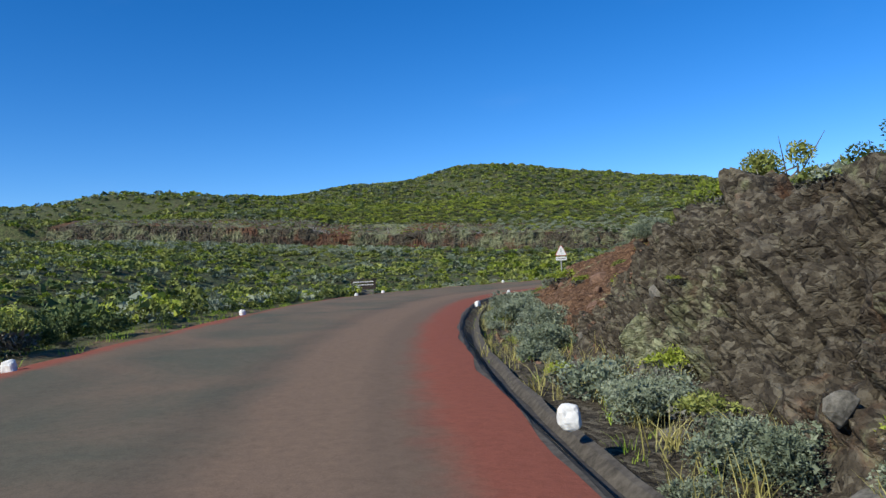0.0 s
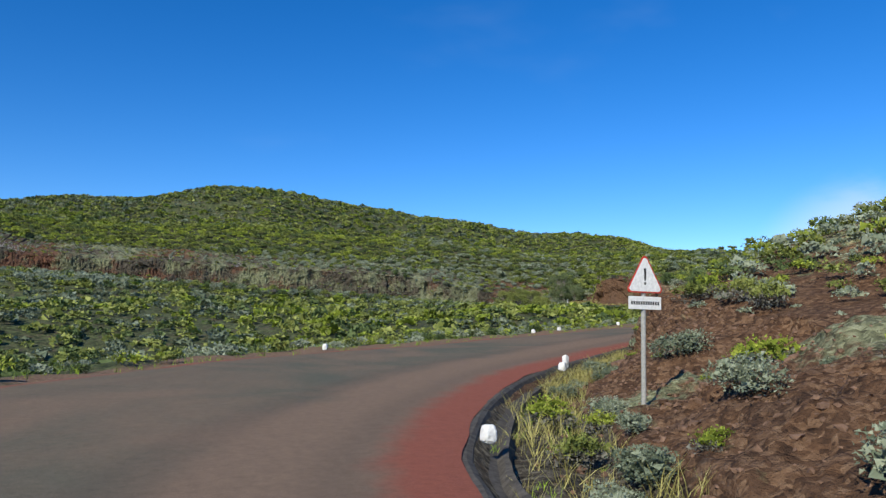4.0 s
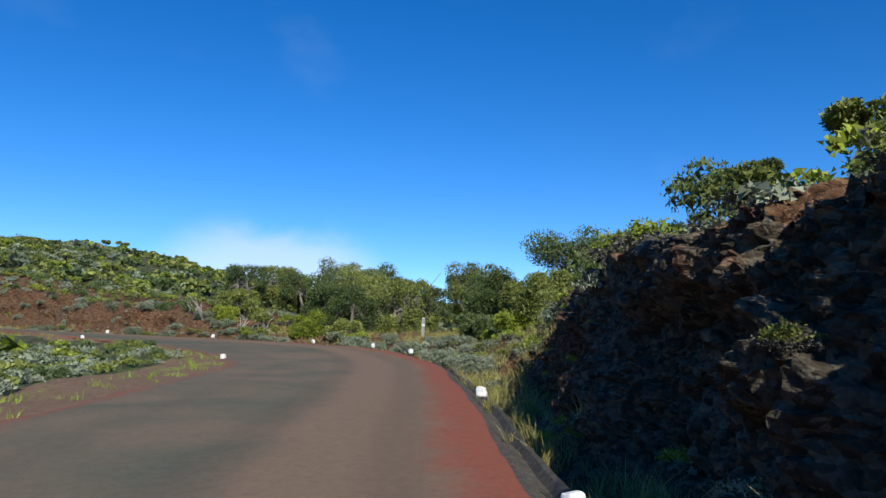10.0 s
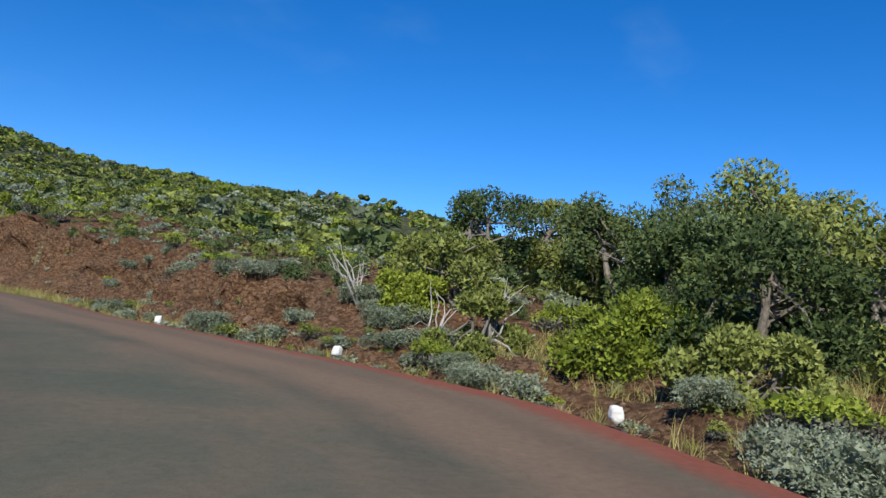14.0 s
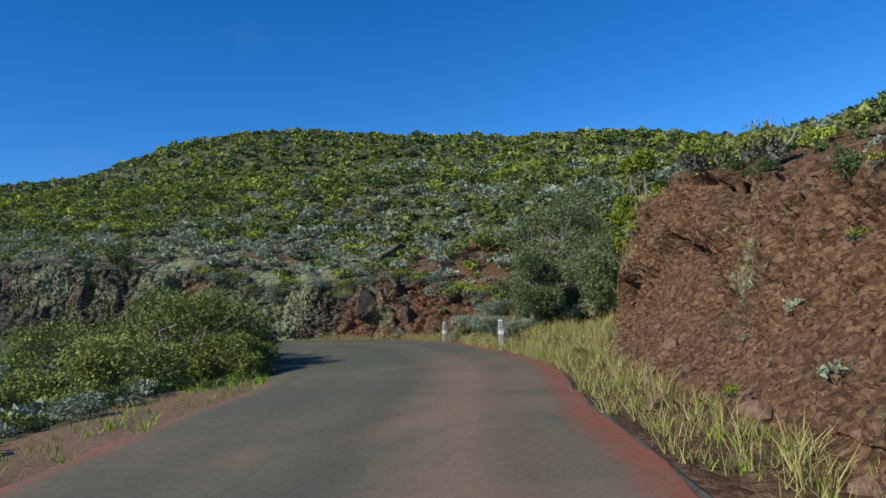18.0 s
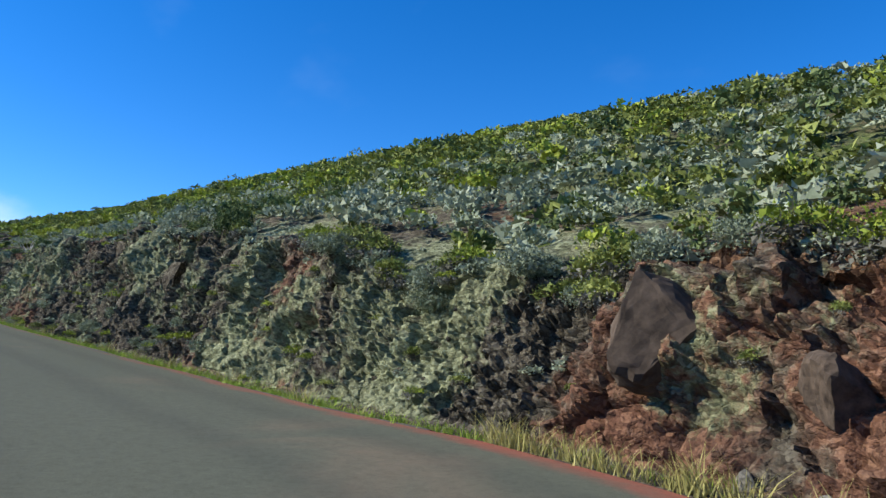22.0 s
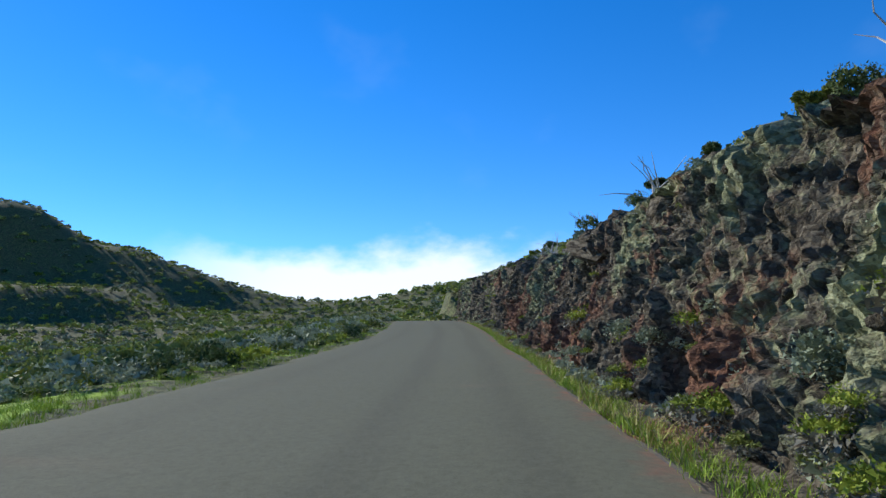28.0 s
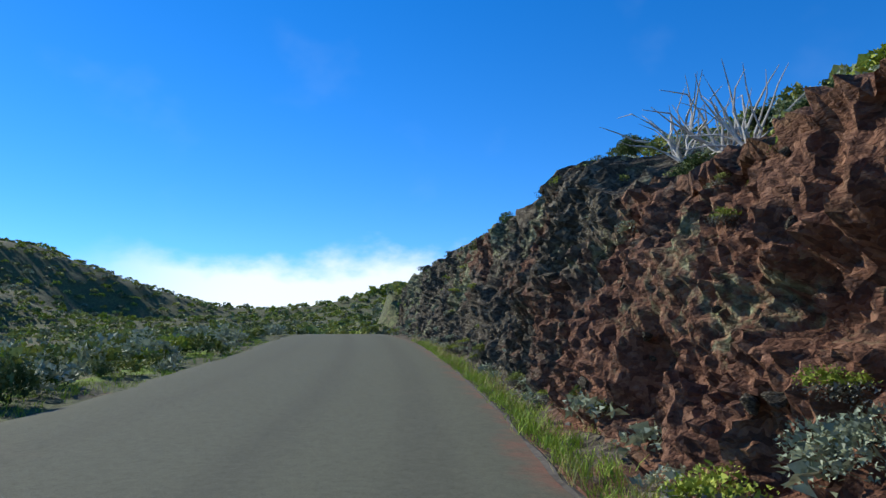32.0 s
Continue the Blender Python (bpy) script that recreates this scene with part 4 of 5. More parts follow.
def bush(kind, p, size, tall=1.0, sink=0.06):
    if count[kind] >= 300:
        return None
    count[kind] += 1
    ob = new(kind, BIG[int(rng.integers(3))] if size > 1.15 and kind == "silver_heath_bush" else BUSH[kind][int(rng.integers(4))])
    ob.matrix_world = pose(p.x, p.y, p.z - sink * size, 0, 0, float(rng.random() * 360)) @ Matrix.Diagonal((size, size, size * tall, 1))
    return tagged(ob, KINDS[kind][3], KINDS[kind][4], "heath along the road")


def plant(kind, p, size, tall=1.0, sink=0.06):
    """A bush of its own, or one more of the uncounted scrub."""
    if bush(kind, p, size, tall, sink) is None:
        NEAR[kind].append(([p.x, p.y, p.z - sink * size], size, 0.9 * tall))


STUFF = {k: [] for k in KINDS}
NEAR = {k: [] for k in KINDS}


def pick(weights):
    names = list(weights)
    w = np.array([weights[k] for k in names], float)
    return names[int(rng.choice(len(names), p=w / w.sum()))]


def scatter_near(kind, p, size):
    NEAR[kind].append(([p.x, p.y, p.z], size, 0.9))


def scatter_stuff(kind, pts, size, tall):
    STUFF[kind].append((np.asarray(pts, float), np.asarray(size, float), np.asarray(tall, float)))


MIX_LEFT = [(-20, dict(silver_heath_bush=3, dark_green_shrub=3, olive_heath_bush=4, yellow_green_bush=2.5)),
            (45, dict(silver_heath_bush=5, dark_green_shrub=2, olive_heath_bush=3, yellow_green_bush=1.2)),
            (140, dict(silver_heath_bush=3, dark_green_shrub=3, olive_heath_bush=5, yellow_green_bush=1)),
            (180, dict(silver_heath_bush=2, dark_green_shrub=3, olive_heath_bush=5, yellow_green_bush=1.5)),
            (210, dict(silver_heath_bush=7, dark_green_shrub=2, olive_heath_bush=3, yellow_green_bush=0.7))]
MIX_RIGHT = [(-20, dict(silver_heath_bush=4, dark_green_shrub=2, olive_heath_bush=2, yellow_green_bush=3)),
             (60, dict(silver_heath_bush=3, dark_green_shrub=4, olive_heath_bush=3, yellow_green_bush=2.5)),
             (150, dict(silver_heath_bush=8, dark_green_shrub=2.5, olive_heath_bush=2.5, yellow_green_bush=1.3)),
             (200, dict(silver_heath_bush=6, dark_green_shrub=1.2, olive_heath_bush=3, yellow_green_bush=1.5))]


def mix_at(table, s):
    return [m for a, m in table if a <= s][-1]


# larger bushes that stand out on the bank and behind the lawn
for s, d, size, kind in [(20.0, 1.6, 1.7, 0), (16.8, 2.0, 1.5, 0), (23.5, 2.0, 1.2, 0), (25.5, 1.4, 1.8, 0), (27.0, 3.4, 1.2, 1), (29.0, 2.2, 1.1, 0), (31.0, 1.2, 1.0, 0), (33.0, 3.0, 1.1, 0), (35.0, 4.6, 1.2, 1),
                         (22.0, 5.6, 1.3, 0), (25.0, 6.4, 1.4, 0), (28.5, 6.6, 1.3, 1), (19.0, 6.8, 1.3, 1), (31.5, 6.0, 1.1, 0), (18.0, 4.0, 0.7, 1), (21.5, 3.6, 0.6, 1), (37.0, 3.4, 1.0, 0), (40.0, 4.2, 1.2, 1), (43.0, 3.4, 1.1, 0),
                         (12.5, 1.3, 0.9, 0), (9.0, 1.6, 1.1, 0), (7.6, 1.8, 1.2, 0), (8.4, 2.1, 0.8, 1), (10.4, 1.2, 0.6, 1), (5.4, 1.8, 1.2, 0), (4.6, 2.4, 0.8, 1), (15.5, 1.5, 0.9, 0), (14.0, 1.7, 1.3, 0)]:
    bush(("silver_heath_bush", "yellow_green_bush")[kind], on_bank(s, d), size, 0.9)
for k in range(26):
    s = 182 + 1.1 * k
    i = int(np.clip(round((s - st[0]) / 0.5), 0, len(st) - 1))
    j = int(np.argmin(abs(cols - (6.6 + 2.2 * rng.random()))))
    bush(("dark_green_shrub", "olive_heath_bush", "silver_heath_bush")[k % 3], Vector((lx[i, j], ly[i, j], vz[i, j])), 1.5 + 0.7 * rng.random(), 1.15)

for k in range(24):
    s = 178 + 13 * rng.random()
    bush(("silver_heath_bush", "yellow_green_bush", "silver_heath_bush")[k % 3], on_bank(s, float(along(FOOT, s)) + float(along(RUN, s)) * (0.05 + 0.5 * rng.random())), 0.45 + 0.5 * rng.random(), 0.95, 0.25)
for k in range(34):
    s = 172 + 60 * rng.random()
    bush(("silver_heath_bush", "yellow_green_bush")[k % 2], on_bank(s, float(along(FOOT, s)) + float(along(RUN, s)) * 0.5 * rng.random()), 0.5 + 0.6 * rng.random(), 0.9, 0.3)

for k in range(16):
    bush(("silver_heath_bush", "olive_heath_bush")[k % 2], on_verge(137 + 13 * rng.random(), 2.2 + 4.0 * rng.random()), 0.8 + 0.6 * rng.random(), 0.9)
# large silver bushes at the outer edge of the first bend, and heath over the cut at the second
for s, d, size in [(98.5, 0.9, 1.3), (100.2, 1.2, 1.5), (101.6, 0.9, 1.1), (104.6, 1.0, 1.5), (106.0, 1.5, 1.2), (109.6, 1.0, 1.6), (110.8, 1.6, 1.1), (114.5, 1.2, 1.0), (96.2, 1.3, 1.4), (94.6, 1.1, 1.1), (123.5, 1.0, 1.5), (121.5, 1.3, 1.0)]:
    bush("silver_heath_bush", on_bank(s, d), size, 0.95)
for k in range(46):
    s = 154 + 19 * rng.random()
    f, r = float(along(FOOT, s)), float(along(RUN, s))
    bush(("silver_heath_bush", "silver_heath_bush", "olive_heath_bush", "yellow_green_bush")[k % 4], on_bank(s, f + r * (0.85 + 0.7 * rng.random())), 0.8 + 0.6 * rng.random(), 0.9, 0.15)
for s, q, size in [(124.2, 0.9, 1.2), (126.6, 0.75, 1.3), (127.6, 0.95, 1.1), (130.2, 0.85, 1.2), (131.0, 1.1, 1.0), (122.6, 0.6, 1.1), (121.0, 0.8, 1.3), (119.6, 0.5, 1.2), (133.4, 1.0, 0.9), (137.2, 1.02, 0.9)]:
    bush("silver_heath_bush", on_bank(s, float(along(FOOT, s)) + q * float(along(RUN, s))), size, 0.9, 0.15)
for k in range(40):
    s = 90 + 14 * rng.random()
    f, r = float(along(FOOT, s)), float(along(RUN, s))
    bush(("silver_heath_bush", "yellow_green_bush", "olive_heath_bush")[k % 3], on_bank(s, f + r * (0.05 + 0.95 * rng.random())), 0.5 + 0.6 * rng.random(), 0.9, 0.12)
# silver heath below the hill at the bend, along the inner curve and on the red bank
for k in range(20):
    bush("silver_heath_bush", on_bank(154.5 + 4 * rng.random(), 0.9 + 3.2 * rng.random()), 0.8 + 0.8 * rng.random(), 0.9)
for k in range(34):
    s = 97 + 22 * rng.random()
    bush(pick(dict(silver_heath_bush=5, yellow_green_bush=1)), on_bank(s, 0.7 + 2.4 * rng.random()), 0.7 + 0.6 * rng.random(), 0.85)
for k in range(30):
    s = 119 + 16 * rng.random()
    bush(pick(dict(silver_heath_bush=5, olive_heath_bush=1)), on_bank(s, 0.8 + 3.0 * rng.random()), 0.5 + 0.6 * rng.random(), 0.85)

# right of the road: on the bank's top, sparse on its face and along its foot
s_now = -4.0
while s_now < 292:
    s_now += 0.6
    f, h, r = float(along(FOOT, s_now)), float(along(HIGH, s_now)), float(along(RUN, s_now))
    dens = float(along([(-20, 0.75), (14, 0.6), (20, 0.35), (40, 0.5), (52, 0.92), (120, 0.8), (130, 0.7), (150, 0.92), (280, 0.95)], s_now))
    for d0 in np.arange(f + r - 0.1, 10.4, 0.92):
        d = d0 + rng.random() * 0.8
        s = s_now + rng.random() * 0.9
        if rng.random() > dens:
            continue
        p = on_bank(s, d)
        size = (0.45 + 0.75 * rng.random()) * (0.75 if s > 200 else 1.3 if s > 148 else 1.0)
        kind = pick(mix_at(MIX_RIGHT, s))
        if d > f + r + 0.9 or count[kind] > 200 or bush(kind, p, size, 0.8 + 0.5 * rng.random()) is None:
            near_edge = d < f + r + 1.2
            scatter_near(kind, p - Vector((0, 0, 0.12 * near_edge)), size * (0.6 if near_edge else 1.0))
    # tufts of shrub on the face
    face = float(along([(-20, 0.3), (14, 0.25), (20, 0.28), (45, 0.25), (54, 0.30), (86, 0.35), (90, 0.9), (100, 0.9), (113, 0.8), (130, 0.6), (135, 0.12), (150, 0.2), (160, 0.2), (170, 0.7), (186, 0.8), (200, 0.55), (212, 0.35), (245, 0.35), (252, 0.95), (280, 0.95)], s_now))
    for _ in range(2):
        if rng.random() < face:
            d = f + r * rng.random()
            plant(pick(dict(silver_heath_bush=3, olive_heath_bush=1.5, yellow_green_bush=1.6)), on_bank(s_now, d), 0.22 + 0.4 * rng.random(), 0.9, 0.3)
    # heath beside the gutter
    foot_dens = float(along([(-20, 0.5), (8, 0.4), (14, 0.15), (20, 0.5), (40, 0.35), (50, 0.5), (95, 0.5), (99, 0.9), (119, 0.8), (124, 0.4), (135, 0.1), (151, 0.15), (154, 0.9), (161, 0.5), (166, 0.6), (200, 0.7), (280, 0.6)], s_now))
    if rng.random() < foot_dens and f > 1.0:
        d = 0.85 + (f - 0.7) * rng.random()
        plant(pick(dict(silver_heath_bush=5, olive_heath_bush=1.2, yellow_green_bush=1.0)), on_bank(s_now, d), (0.4 + 0.6 * rng.random()) * (0.65 if 50 < s_now < 96 else 1.0), 0.85)

# left of the road
BARE_L = [(-20, 0.8), (44, 1.0), (50, 1.9), (98, 2.6), (103, 1.0), (113, 1.2), (118, 5.5), (128, 5.5), (136, 2.4), (146, 1.6), (160, 1.2), (166, 1.6), (180, 2.2), (185, 4.3), (204, 4.3), (211, 1.8), (216, 0.9), (280, 0.7)]
s_now = -14.0
while s_now < 292:
    s_now += 0.62
    for d0 in np.arange(0.3, 10.0, 0.95):
        d = d0 + rng.random() * 0.9
        s = s_now + rng.random() * 0.9
        bare = float(along(BARE_L, s))
        if d < bare + 0.25 or rng.random() > (0.78 if s < 62 else 0.6) + 0.2 * smooth(2, 5, d - bare):
            continue
        p = on_verge(s, d)
        size = (0.45 + 0.75 * rng.random()) * (0.7 + 0.5 * smooth(0, 4, d - bare)) * (1.75 if s < 40 else 1.6 if s > 212 else 1.0)
        kind = pick(mix_at(MIX_LEFT, s))
        if d > bare + 1.9 or bush(kind, p, size, 0.75 + 0.5 * rng.random()) is None:
            scatter_near(kind, p, size)

# ---- heath over the open ground, too many to count ----


def scatter_area(x0, x1, y0, y1, step, size_lo, size_hi, keep, fine=False):
    xs = np.arange(x0, x1, step)
    ys = np.arange(y0, y1, step)
    X, Y = [a.ravel() for a in np.meshgrid(xs, ys)]
    X = X + rng.uniform(-0.5, 0.5, len(X)) * step
    Y = Y + rng.uniform(-0.5, 0.5, len(Y)) * step
    z, s, d = ground_height(X, Y)
    gap = fbm(np.stack([X / 7, Y / 7, 0 * X], 1), 3, 81)
    ok = ((abs(d) > 10.6) | (s > S_MAX - 1.5)) & keep(X, Y, s, d) & (gap > -1.7)
    X, Y, z, d = X[ok], Y[ok], z[ok], d[ok]
    tone = fbm(np.stack([X / 15, Y / 15, 0 * X], 1), 3, 91)
    u = rng.random(len(X)) + 0.25 * tone
    names = ["silver_heath_bush", "olive_heath_bush", "dark_green_shrub", "yellow_green_bush"]
    k = np.digitize(u, [0.19, 0.62, 0.80])
    for i, kind in enumerate(names):
        m = k == i
        n = int(m.sum())
        if fine:
            NEAR[kind] += [([x, y, h], w, 0.8) for x, y, h, w in zip(X[m], Y[m], z[m], rng.uniform(size_lo, size_hi, n))]
            continue
        scatter_stuff(kind, np.stack([X[m], Y[m], z[m]], 1), 1.25 * rng.uniform(size_lo, size_hi, n), rng.uniform(0.55, 0.95, n))


scatter_area(-75, 112, 146, 216, 1.3, 0.9, 2.0, lambda x, y, s, d: (d > 0) & ((y > 166) | (x < -45) | (x > 64)))
scatter_area(-70, 40, 12, 146, 1.8, 0.85, 2.0, lambda x, y, s, d: d < 0)
scatter_area(45, 125, 60, 150, 1.8, 1.0, 2.1, lambda x, y, s, d: d > 0)
scatter_area(-235, -70, 20, 240, 3.0, 1.3, 2.9, lambda x, y, s, d: abs(d) > 0)
scatter_area(-370, -235, -20, 220, 4.6, 2.0, 3.8, lambda x, y, s, d: x < 0)
scatter_area(-125, -45, 95, 175, 1.9, 0.9, 1.9, lambda x, y, s, d: abs(d) > 11)
scatter_area(-45, 64, 143, 168, 1.0, 1.2, 2.1, lambda x, y, s, d: d > 0, True)
scatter_area(38, 66, 128, 146, 1.05, 1.2, 2.0, lambda x, y, s, d: d > 0, True)
scatter_area(-135, -98, 120, 172, 1.5, 0.8, 1.6, lambda x, y, s, d: s > S_MAX - 3)
scatter_area(2, 50, -15, 60, 2.1, 0.9, 1.9, lambda x, y, s, d: d > 0)



def shrub_field(rows, temps, mat, label):
    pts = np.array([r[0] for r in rows])
    size = np.array([r[1] for r in rows])
    tall = np.array([r[2] for r in rows])
    ang = rng.random(len(pts)) * 6.283
    which = rng.integers(len(temps), size=len(pts))
    allv, allq, base = [], [], 0
    for t in range(len(temps)):
        m = which == t
        v = temps[t][0]
        ca_, sa_ = np.cos(ang[m])[:, None], np.sin(ang[m])[:, None]
        X = (v[None, :, 0] * ca_ - v[None, :, 1] * sa_) * size[m][:, None] + pts[m][:, 0:1]
        Y = (v[None, :, 0] * sa_ + v[None, :, 1] * ca_) * size[m][:, None] + pts[m][:, 1:2]
        Z = v[None, :, 2] * (size[m] * tall[m])[:, None] + pts[m][:, 2:3] - 0.08 * size[m][:, None]
        allv.append(np.stack([X, Y, Z], -1).reshape(-1, 3))
        allq.append((temps[t][1][None] + (base + len(v) * np.arange(int(m.sum())))[:, None, None]).reshape(-1, 3))
        base += len(v) * int(m.sum())
    allv = np.concatenate(allv)
    tagged(new("heath_scrub", quad_mesh("heath_scrub", allv, np.concatenate(allq), mat)), label, "scrub", kind="stuff")


TEXTS = {"silver_heath_bush": "silver-grey heath scrub covering the slopes", "dark_green_shrub": "dark green scrub scattered over the slopes",
         "olive_heath_bush": "olive green heath covering the hillsides", "yellow_green_bush": "yellow-green bushes dotted over the heath"}
for kind, (mat, n, leaf, label, cat) in KINDS.items():
    far_rows = [(p, b, c) for A, B, C in STUFF[kind] for p, b, c in zip(A, B, C)]
    shrub_field(far_rows, [clump(rng, 34, [(0.0, 0.0, 0.2, 0.36)], 0.10, 0.25, 2.0, slim=0.8) for _ in range(12)], mat, TEXTS[kind])
    if NEAR[kind]:
        shrub_field(NEAR[kind], [clump(rng, 108, shrub_lobes(rng, 4, 0.26, 0.27), 0.052, 0.2, 2.2) for _ in range(8)], mat, TEXTS[kind].replace("slopes", "roadside").replace("hillsides", "roadside"))

# ---- grass ----


def tuft_mesh(n, tall, lean):
    vv, qq = [], []
    for i in range(n):
        a = rng.random() * 6.283
        r = 0.10 * math.sqrt(rng.random())
        x, y = r * math.cos(a), r * math.sin(a)
        h = tall * (0.5 + 0.6 * rng.random())
        bx_, by_ = lean * h * rng.normal(), lean * h * rng.normal()
        w = 0.0026 + 0.0022 * rng.random()
        px, py = -math.sin(a) * w, math.cos(a) * w
        vv += [(x - px, y - py, 0), (x + px, y + py, 0), (x + bx_ * 0.45 + px * 0.7, y + by_ * 0.45 + py * 0.7, h * 0.62), (x + bx_ * 0.45 - px * 0.7, y + by_ * 0.45 - py * 0.7, h * 0.62)]
        vv += [(x + bx_ * 0.45 - px * 0.7, y + by_ * 0.45 - py * 0.7, h * 0.62), (x + bx_ * 0.45 + px * 0.7, y + by_ * 0.45 + py * 0.7, h * 0.62), (x + bx_ + px * 0.1, y + by_ + py * 0.1, h), (x + bx_ - px * 0.1, y + by_ - py * 0.1, h)]
        k = 8 * i
        qq += [(k, k + 1, k + 2, k + 3), (k + 4, k + 5, k + 6, k + 7)]
    return np.array(vv), np.array(qq)


def grass_stuff(name, label, mat, rows, tall, n=10):
    temps = [tuft_mesh(n, tall, 0.35) for _ in range(5)]
    allv = []
    for p in rows:
        v = temps[int(rng.integers(5))][0]
        a, k = rng.random() * 6.283, 0.6 + 0.8 * rng.random()
        allv.append(np.stack([(v[:, 0] * math.cos(a) - v[:, 1] * math.sin(a)) * k * 1.4 + p[0], (v[:, 0] * math.sin(a) + v[:, 1] * math.cos(a)) * k * 1.4 + p[1], v[:, 2] * k + p[2] - 0.02], 1))
    allv = np.concatenate(allv)
    tagged(new(name, quad_mesh(name, allv, np.arange(len(allv)).reshape(-1, 4), mat)), label, "grass", kind="stuff")


dry, green = [], []
for s in np.arange(-8, 262, 0.16):
    f = float(along(FOOT, s))
    g = float(along([(-20, 0.06), (20, 0.12), (42, 0.2), (48, 0.55), (90, 0.5), (96, 0.3), (100, 0.12), (118, 0.12), (125, 0.3), (132, 0.25), (147, 0.25), (149.5, 0.95), (158, 0.95), (161, 0.3), (170, 0.7), (280, 0.7)], s))
    wide = float(along([(-20, 0.5), (48, 0.5), (54, 0.7), (100, 1.0), (133, 1.2), (149, 1.5), (151, 3.0), (158, 2.2), (162, 0.4), (280, 0.5)], s))
    for _ in range(18 if 147.5 < s < 157 else 5):
        if rng.random() < g:
            (dry if s < 165 or rng.random() < 0.06 else green).append(on_bank(s, (0.2 if s > 131 else 0.5) + max(0.15, f - 0.6 + (wide if 149.5 < s < 159 else 0.1 * wide)) * rng.random()))
    if rng.random() < 0.5:
        green.append(on_bank(s, 0.5 + max(0.15, f - 0.6) * rng.random()))
    if 89 < s < 103:
        for _ in range(4):
            dry.append(on_bank(s, f + 2.5 * rng.random()))
    if 103 < s < 117:
        for _ in range(7):
            dry.append(on_bank(s, 2.2 + 4.5 * rng.random()))
    gl = float(along([(-20, 0.35), (45, 0.15), (100, 0.15), (130, 0.3), (146, 0.35), (152, 0.8), (168, 0.7), (181, 0.7), (184, 1.0), (208, 1.0), (214, 0.6), (280, 0.5)], s))
    for _ in range(9 if 183 < s < 211 else 3):
        if rng.random() < gl:
            green.append(on_verge(s, 0.35 + float(along([(-20, 1.2), (150, 1.6), (170, 2.0), (182, 2.4), (185, 4.2), (205, 4.2), (212, 1.8), (280, 1.0)], s)) * rng.random()))
GRASS_GREEN = leaf_material("fresh_grass_blades", (0.09, 0.15, 0.014), (0.19, 0.29, 0.026), (0.33, 0.43, 0.06))
grass_stuff("dry_grass", "pale yellow dry grass along the gutter", LEAF_DRY, dry, 0.34, 17)
grass_stuff("verge_grass", "short yellow-green grass on the roadside", GRASS_GREEN, green, 0.16, 12)

# ---- trees ----


def tree(name, label, p, height, spread, mat, seed, lobes=9, leaves=1500, leaf=0.05, stems=2, umbrella=False, bare=0, dense=3.2, big_leaf=0.85):
    """Crooked heath tree: an Empty at the foot, with trunk and crown."""
    r = np.random.default_rng(seed)
    base = tagged(new(name), label, "tree")
    base.matrix_world = pose(p.x, p.y, p.z - 0.08)
    bm = bmesh.new()
    tips = []
    for k in range(stems):
        a = r.random() * 6.283
        lean = (0.15 + 0.3 * r.random()) * spread
        top = Vector((math.cos(a) * lean, math.sin(a) * lean, height * (0.55 + 0.1 * r.random())))
        mid = top * 0.5 + Vector((r.normal() * 0.08, r.normal() * 0.08, 0)) * height
        tube(bm, [Vector((0, 0, 0)), mid * 0.6, mid, top], [0.035 * height, 0.03 * height, 0.024 * height, 0.012 * height], 7)
        for j in range(max(2, lobes // stems)):
            b = r.random() * 6.283
            reach = spread * (0.55 + 0.45 * r.random())
            z = height * ((0.72 + 0.16 * r.random()) if umbrella else (0.08 + 0.74 * r.random()))
            tip = Vector((math.cos(b) * reach * 0.8 + top.x * 0.4, math.sin(b) * reach * 0.8 + top.y * 0.4, z))
            start = mid.lerp(top, 0.2 + 0.8 * r.random())
            elbow = start.lerp(tip, 0.55) + Vector((r.normal(), r.normal(), r.normal())) * 0.05 * height
            tube(bm, [start, elbow, tip], [0.013 * height, 0.009 * height, 0.004 * height], 5)
            tips.append(tip)
        tips.append(top * 1.25)
    for j in range(bare):
        b = r.random() * 6.283
        tip = Vector((math.cos(b) * spread * 1.05, math.sin(b) * spread * 1.05, height * (0.4 + 0.6 * r.random())))
        tube(bm, [Vector((0, 0, height * 0.3)), tip * 0.6 + Vector((0, 0, height * 0.12)), tip], [0.012 * height, 0.008 * height, 0.003 * height], 5)
    part("trunk", bm, BARK, base, "crooked grey trunk and limbs")
    lob = [(t.x, t.y, t.z - 0.05 * height, spread * ((0.24 if umbrella else 0.28) + 0.16 * r.random())) for t in tips]
    vv, qq = clump(r, int(leaves * dense), lob, leaf * big_leaf, 0.35, 1.6, 0.6 if umbrella else 0.85, 0.5, True, 0.6)
    crown = new("crown", quad_mesh("crown", vv, qq, mat))
    crown.parent = base
    return base


def bank_tree(name, label, s, d, *a, **k):
    k.setdefault("dense", 3.2)
    k.setdefault("big_leaf", 0.72)
    return tree(name, label, on_bank(s, d), *a, **k)


